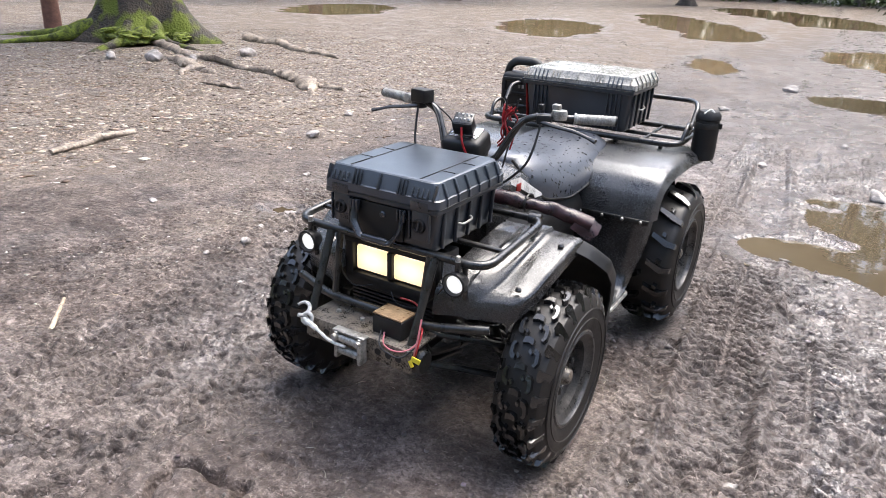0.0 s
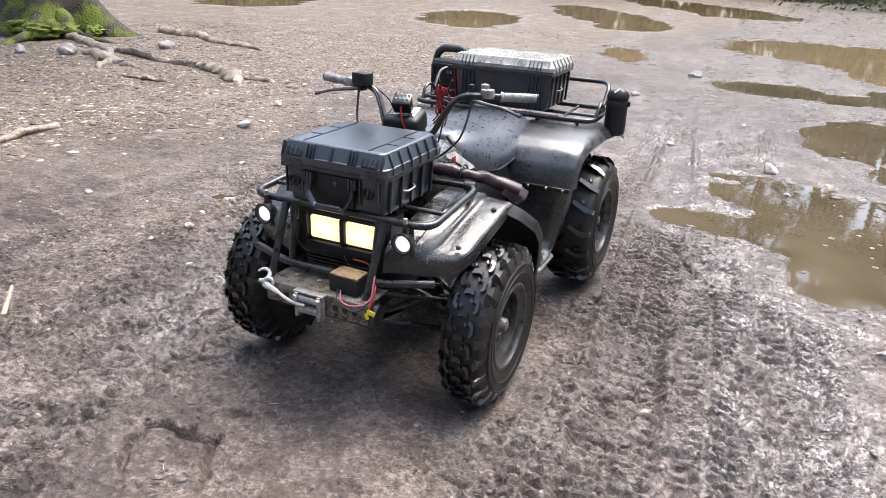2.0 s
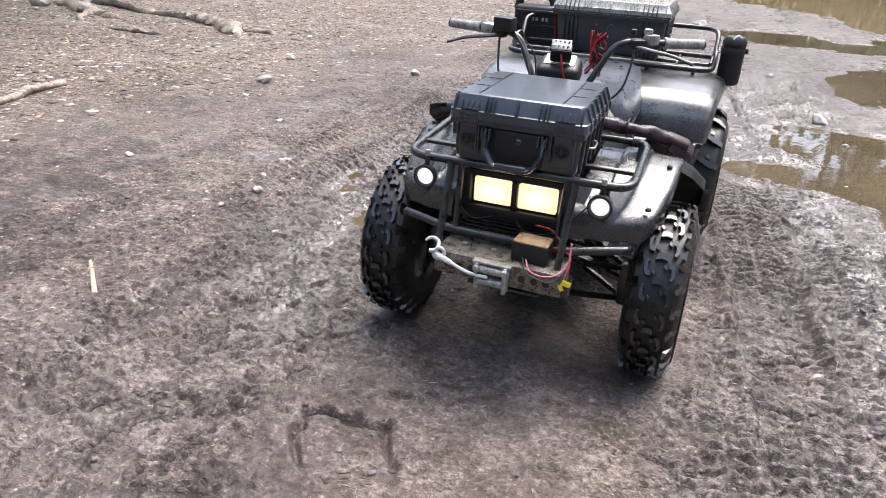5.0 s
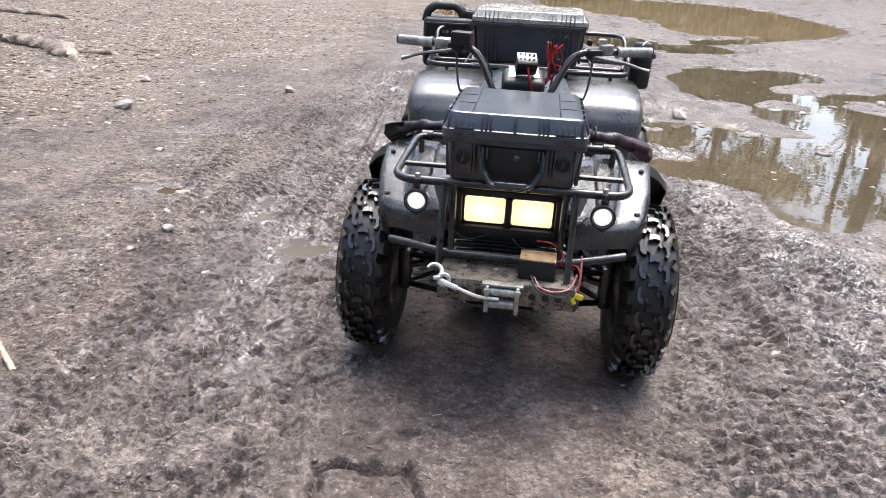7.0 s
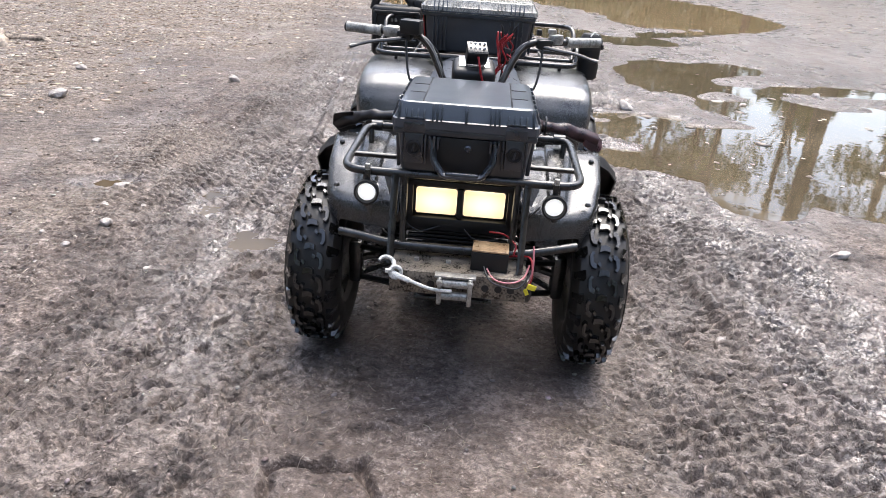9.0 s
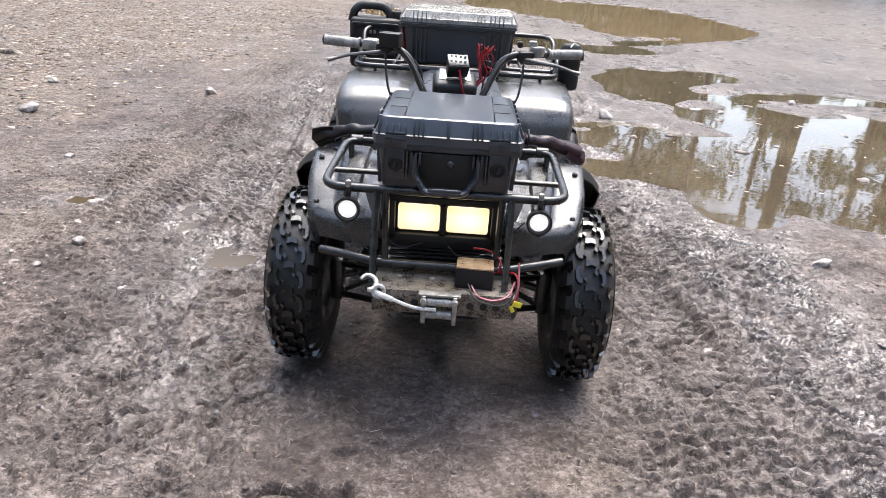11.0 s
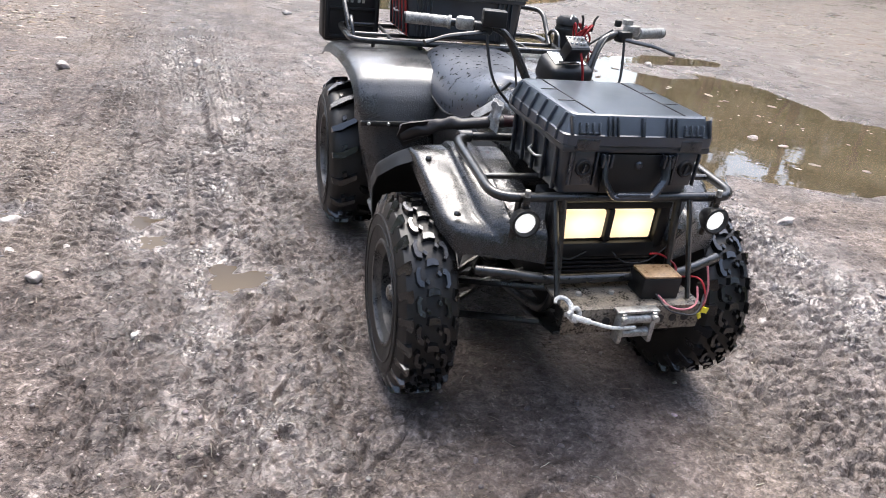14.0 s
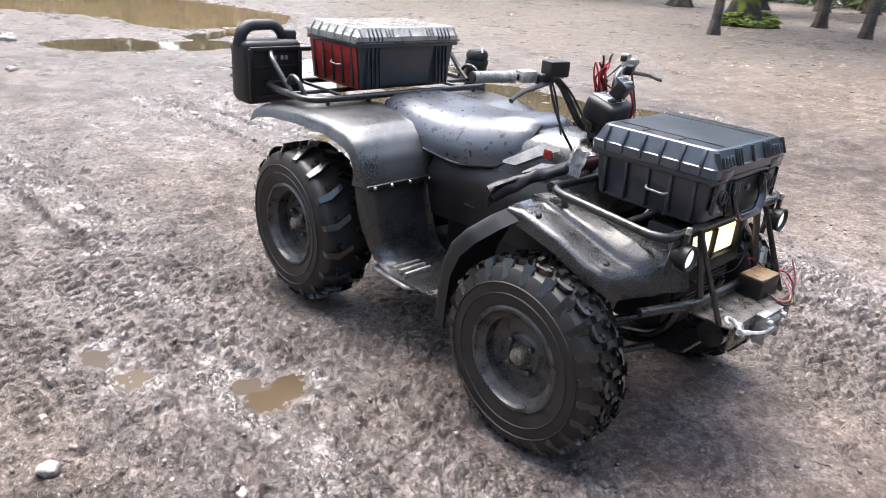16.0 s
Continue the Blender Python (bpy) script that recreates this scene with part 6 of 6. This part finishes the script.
# rear rack
bm = tube([(-0.52, 0.68, 0.85), (0.5, 0.68, 0.85), (0.51, 1.05, 0.86), (-0.53, 1.05, 0.86)], RACK, 0.08, 12, True)
part("rear_rack_loop", bm, STEEL, bike, "black tubular rear rack")
for y in (0.83,):
    part("rack_bar", tube([(-0.51, y, 0.853), (0.5, y, 0.853)], 0.009, 0, 10), STEEL, bike)
for x in (-0.33, 0.33):
    part("rack_bar", tube([(x, 0.68, 0.848), (x, 1.05, 0.856)], 0.008, 0, 8), STEEL, bike)
part("rear_rail", tube([(-0.5, 0.86, 0.856), (-0.52, 1.0, 0.99), (-0.44, 1.1, 0.995), (0.44, 1.1, 0.995), (0.5, 1.0, 0.995), (0.5, 0.9, 0.9), (0.49, 0.82, 0.856)], 0.012, 0.05, 12), STEEL, bike)
for s in (-1, 1):
    part("rack_post", tube([(s * 0.42, 0.7, 0.85), (s * 0.42, 0.7, 0.8)], 0.009, 0), STEEL, bike)
    part("rack_post", tube([(s * 0.2, 0.72, 0.85), (s * 0.18, 0.74, 0.62)], 0.012, 0), STEEL, bike)
    part("rack_hoop", tube([(s * 0.5, 0.74, 0.85), (s * 0.51, 0.78, 0.92), (s * 0.5, 0.86, 0.93), (s * 0.5, 0.9, 0.855)], 0.009, 0.04, 10), STEEL, bike)


# ---- loads on the bike ----
def hard_case(name, at, size, lid_h, material, lid_material, label, ribs=True, turn=0.0):
    """A moulded equipment case: tapered body, ribbed lid, two latches, folding front handle."""
    L, W, H = size
    c = thing(name, at, label, "case", "", turn)
    body_h = H - lid_h
    part("body", box((L - 0.03, W - 0.03, body_h), (0, 0, body_h / 2), 0.018, taper=0.93, segments=3), material, c)
    bm = box((L - 0.008, W - 0.008, 0.02), (0, 0, body_h - 0.008), 0.006)
    part("rim", bm, material, c)
    slope = 0.019

    def ring(inset, z):
        pts = []
        hx, hy, r = L / 2 - inset, W / 2 - inset, 0.022
        for cx, cy, a0 in ((hx - r, hy - r, 0), (-hx + r, hy - r, 90), (-hx + r, -hy + r, 180), (hx - r, -hy + r, 270)):
            for k in range(4):
                a = radians(a0 + 30 * k)
                pts.append((cx + r * math.cos(a), cy + r * math.sin(a), body_h + z))
        return pts

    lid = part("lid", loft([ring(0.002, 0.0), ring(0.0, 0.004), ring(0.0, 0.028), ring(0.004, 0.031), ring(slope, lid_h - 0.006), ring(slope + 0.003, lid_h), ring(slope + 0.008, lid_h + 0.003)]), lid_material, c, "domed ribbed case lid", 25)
    top = body_h + lid_h + 0.003
    if ribs:
        for x in (-L * 0.3, L * 0.3):
            part("lid_seam", box((0.004, W - 0.066, 0.004), (x, 0, top), 0.001), TRIM, lid)
        for s in (-1, 1):
            for y in (-0.06, 0.06):
                part("lid_seam", box((0.05, 0.004, 0.004), (s * (L / 2 - 0.062), y, top), 0.001), TRIM, lid)
            part("lid_seam", box((0.004, 0.1, 0.004), (s * (L / 2 - 0.088), -W / 2 + 0.09, top), 0.001), TRIM, lid)
            part("lid_seam", box((0.004, 0.1, 0.004), (s * (L / 2 - 0.088), W / 2 - 0.09, top), 0.001), TRIM, lid)
    xs = [-0.455, -0.225, -0.195, -0.165, 0.0, 0.165, 0.195, 0.225, 0.455]
    tilt = math.degrees(math.atan2(slope - 0.004, lid_h - 0.037))
    face = -W / 2 + slope / 2 + 0.003
    for x in xs:
        wide = 0.0045 if abs(x) > 0.01 else 0.007
        part("lid_rib", box((wide * 1.25, 0.017, lid_h * 0.66), (x * L, face - 0.001, body_h + lid_h * 0.66), 0.0015, (-tilt, 0, 0)), HANDLE if ribs else lid_material, lid)
    for s in (-1, 1):
        for k in range(6):
            part("lid_rib", box((0.016, 0.01, lid_h * 0.62), (s * (L / 2 - slope / 2 - 0.003), -W * 0.38 + k * W * 0.76 / 5, body_h + lid_h * 0.68), 0.002, (0, -s * tilt, 0)), lid_material, lid)
            part("lid_rib", box((0.009, 0.01, 0.026), (s * (L / 2 + 0.001), -W * 0.38 + k * W * 0.76 / 5, body_h + 0.017), 0.002), lid_material, lid)
    for s in (-1, 1) if ribs else ():
        # latch: a tall plate with shoulders that reaches over the rim, a round lock in it, a finger grip on the lid
        bm = box((0.058, 0.016, body_h * 0.62), (s * L * 0.345, -W / 2 + 0.011, body_h * 0.6), 0.005)
        box((0.066, 0.012, 0.03), (s * L * 0.345, -W / 2 + 0.004, body_h + 0.006), 0.004, bm=bm)
        for k in (-1, 1):
            box((0.006, 0.012, body_h * 0.6), (s * L * 0.345 + k * 0.035, -W / 2 + 0.004, body_h * 0.6), 0.002, bm=bm)
        latch = part("latch", bm, HANDLE, c)
        part("latch_dial", lathe([(0.0, -0.004), (0.014, -0.004), (0.0165, -0.009), (0.021, -0.009), (0.0235, -0.004), (0.0235, 0.004)], (s * L * 0.345, -W / 2 + 0.003, body_h * 0.62), 24, "y"), TRIM, latch)
        part("latch_bar", box((0.006, 0.006, 0.026), (s * L * 0.345, -W / 2 - 0.004, body_h * 0.62), 0.002, (0, 12, 0)), HANDLE, latch)
        for x in (-0.027, -0.009, 0.009, 0.027):
            part("latch_grip", box((0.005, 0.012, 0.03), (s * L * 0.345 + x, face - 0.006, body_h + lid_h * 0.6), 0.0015, (-tilt, 0, 0)), GRIPRIB if ribs else lid_material, latch)
        part("latch_grip", box((0.062, 0.01, 0.005), (s * L * 0.345, face - 0.007, body_h + lid_h * 0.45), 0.0015, (-tilt, 0, 0)), GRIPRIB if ribs else lid_material, latch)
    for s in (-1, 1):
        for k in range(5):
            part("side_rib", box((0.012, 0.012, body_h * 0.8), (s * (L / 2 - 0.016), -W * 0.36 + k * W * 0.72 / 4, body_h * 0.5), 0.003, (0, s * 3, 0)), material, c)
        part("padlock_pin", tube([(s * (L / 2 - 0.016), -W * 0.18, body_h * 0.52), (s * (L / 2 + 0.004), -W * 0.16, body_h * 0.5), (s * (L / 2 + 0.004), -W * 0.02, body_h * 0.52), (s * (L / 2 - 0.016), 0.0, body_h * 0.56)], 0.0035, 0.012, 8), ZINC, c, "bright steel side loop")
    if not ribs:
        # front latches shut flat: four upright ribs on each side, over lid, rim and body
        for s in (-1, 1):
            for k in range(4):
                x = s * L * 0.33 + (k - 1.5) * 0.021
                latch = part("latch_rib", box((0.006, 0.014, lid_h * 0.8), (x, face - 0.004, body_h + lid_h * 0.55), 0.002, (-tilt, 0, 0)), GRIPRIB, lid)
                part("latch_rib", box((0.006, 0.012, body_h * 0.86), (x, -W / 2 + 0.011, body_h * 0.5), 0.002, (-3, 0, 0)), material, c)
        # pale strip along the rim, a wet highlight drawn as a part
        part("rim_highlight", box((L + 0.004, 0.006, 0.008), (0, -W / 2 + 0.001, body_h + 0.006), 0.002), GRIPRIB, c)
        return c
    # the handle recess is a raised plate, its shade given by blacker plastic
    part("recess_plate", box((L * 0.4, 0.01, body_h * 0.72), (0, -W / 2 + 0.013, body_h * 0.5), 0.003), TRIM, c)
    part("valve", lathe([(0.0, -0.006), (0.007, -0.006), (0.011, -0.003), (0.012, 0.003)], (0.012, -W / 2 + 0.008, body_h * 0.66), 16, "y"), HANDLE, c)
    hw, top_z, low_z = L * 0.205, body_h * 0.8, body_h * 0.14
    grip = [(-hw, -W / 2 + 0.004, top_z), (-hw, -W / 2 - 0.012, low_z + 0.045), (-hw * 0.66, -W / 2 - 0.018, low_z), (hw * 0.66, -W / 2 - 0.018, low_z), (hw, -W / 2 - 0.012, low_z + 0.045), (hw, -W / 2 + 0.004, top_z)]
    handle = part("handle", tube(grip, 0.0125, 0.012, 8, flat=0.62), HANDLE, c)
    part("handle_grip", box((hw * 1.15, 0.018, 0.024), (0, -W / 2 - 0.019, low_z), 0.007, segments=3), HANDLE, handle)
    for s in (-1, 1):
        for k in (-1, 0, 1):
            part("handle_pivot", box((0.007, 0.018, 0.036), (s * hw + k * 0.012, -W / 2 - 0.002, top_z - 0.006), 0.002), HANDLE, handle)
    return c


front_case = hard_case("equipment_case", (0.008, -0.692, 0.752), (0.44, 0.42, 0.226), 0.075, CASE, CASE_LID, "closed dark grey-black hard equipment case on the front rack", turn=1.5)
rear_case = hard_case("equipment_case", (-0.045, 0.87, 0.868), (0.575, 0.4, 0.26), 0.062, CASE, CASE_SHEEN, "closed wet black hard case with red side on the rear rack", False, 1.5)
bm = box((0.004, 0.355, 0.18), (-0.268, 0.0, 0.1), 0.0015, (0, -6, 0))
part("red_panel", bm, RED, rear_case, "worn red panel on the case's end")

# rolled leather bundle lying across behind the front case
bundle = thing("leather_bundle", (0, -0.4, 0.8), "long dark red leather scabbard roll across the front rack", "bundle")
for name, pts, radii, mat, label in (
        ("roll", [(-0.2, -0.032, 0.026), (0.0, -0.034, 0.028), (0.2, -0.03, 0.028), (0.35, 0.03, 0.004), (0.48, 0.095, -0.045)], [0.021, 0.024, 0.026, 0.022, 0.03], LEATHER, "dark red leather sleeve"),
        ("sleeve_end", [(-0.5, 0.05, -0.05), (-0.44, 0.02, -0.022), (-0.36, -0.005, 0.004), (-0.19, -0.032, 0.026)], [0.03, 0.024, 0.018, 0.0195], BLACKLEATHER, "wet black sleeve end")):
    bm = tube(pts, 0.03, 0.08, 18, radii=radii, flat=0.8, steps=8)
    for v in bm.verts:
        v.co += Vector((0, 0.005 * noise.noise(v.co * 31), 0.009 * noise.noise(v.co * 24) + 0.004 * noise.noise(v.co * 60)))
    part(name, bm, mat, bundle, label, 60)
part("flap", sheet([[(0.44, 0.08, -0.01), (0.48, 0.11, -0.03), (0.51, 0.12, -0.05)], [(0.44, 0.05, -0.03), (0.48, 0.07, -0.055), (0.51, 0.09, -0.075)], [(0.43, 0.03, -0.05), (0.46, 0.05, -0.075), (0.49, 0.06, -0.095)]], 0.004, subdiv=2), LEATHER, bundle)
part("flap", sheet([[(-0.43, 0.0, 0.01), (-0.48, 0.01, 0.0), (-0.51, 0.02, -0.01)], [(-0.44, 0.03, -0.03), (-0.49, 0.035, -0.045), (-0.52, 0.04, -0.055)], [(-0.43, 0.05, -0.06), (-0.47, 0.06, -0.08), (-0.49, 0.07, -0.1)]], 0.004, subdiv=2), BLACKLEATHER, bundle)
part("tie", tube([(0.28, 0.0 + 0.036 * math.cos(a), 0.018 + 0.03 * math.sin(a)) for a in np.linspace(0, math.tau, 15)[:-1]], 0.004, 0, 6, True), BLACKWIRE, bundle)

rows = []
for i in range(9):
    row = []
    for k in range(6):
        p = Vector((0, (k - 2.5) * 0.011, (i - 4) * 0.012))
        row.append((0.012 * noise.noise(p * 42) + 0.01 * noise.noise(p * 95) + 0.006 * (k % 2), p.y + 0.008 * noise.noise(p * 60 + Vector((5, 0, 0))), p.z + 0.006 * noise.noise(p * 60)))
    rows.append(row)
ob = tagged(part("rag", sheet(rows, 0.002, subdiv=1), WHITE, None, "", 60), "crumpled white plastic rag stuffed behind the case", "rag")
ob.matrix_world = pose(-0.24, -0.46, 0.845, 18, -8, 24)

# bottle pouch on the rear rack
pouch = thing("bottle_pouch", (0.548, 0.87, 0.768), "black fabric bottle pouch strapped to the rear rack", "pouch")
part("sleeve", lathe([(0.0, 0.0), (0.046, 0.0), (0.054, 0.008), (0.056, 0.06), (0.0545, 0.1), (0.056, 0.17), (0.052, 0.19), (0.0, 0.19)], (0, 0, 0), 28, "z"), TRIM, pouch)
part("lid", lathe([(0.05, 0.185), (0.057, 0.19), (0.056, 0.21), (0.042, 0.228), (0.0, 0.232)], (0, 0, 0), 28, "z"), TRIM, pouch)
part("strap", lathe([(0.0575, 0.15), (0.0585, 0.152), (0.0585, 0.172), (0.0575, 0.174)], (0, 0, 0), 28, "z"), BLACKWIRE, pouch)
part("buckle", box((0.022, 0.014, 0.026), (0.058, -0.01, 0.165), 0.003), TRIM, pouch)
part("cord", tube([(-0.01, -0.05, 0.22), (0.01, -0.02, 0.24), (0.03, -0.03, 0.225)], 0.004, 0.02, 8), ROPE, pouch)

# fuel can behind the rear rack
can = thing("fuel_can", (-0.49, 1.1, 0.77), "black plastic fuel can with moulded handle on the rear rack", "fuel can", turn=4)
part("body", box((0.28, 0.14, 0.27), (-0.02, 0, 0.135), 0.028, segments=3), TRIM, can)
bm = tube([(-0.155, 0, 0.24), (-0.14, 0, 0.3), (-0.1, 0, 0.33), (0.015, 0, 0.33), (0.05, 0, 0.3), (0.065, 0, 0.24)], 0.02, 0.02, 10, flat=1.3)
part("handle", bm, TRIM, can, "moulded black arched handle")
part("cap", lathe([(0.03, 0.26), (0.032, 0.295), (0.026, 0.305), (0, 0.305)], (0.095, 0.0, 0), 20, "z"), TRIM, can)
for s in (-1, 1):
    bm = box((0.25, 0.02, 0.022), (-0.02, s * 0.07, 0.235), 0.006)
    box((0.25, 0.016, 0.016), (-0.02, s * 0.07, 0.16), 0.005, bm=bm)
    box((0.25, 0.02, 0.022), (-0.02, s * 0.07, 0.03), 0.006, bm=bm)
    for x in (-0.14, 0.1):
        box((0.022, 0.02, 0.22), (x, s * 0.07, 0.13), 0.006, bm=bm)
    part("moulded_frame", bm, TRIM, can, "raised moulded ribs")
bm = bmesh.new()
for k in range(4):
    box((0.014, 0.002, 0.018), (-0.045 + 0.022 * k + (0.012 if k > 1 else 0), -0.0725, 0.198), 0.0005, bm=bm)
part("marking", bm, ZINC, can, "small pale moulded marking")
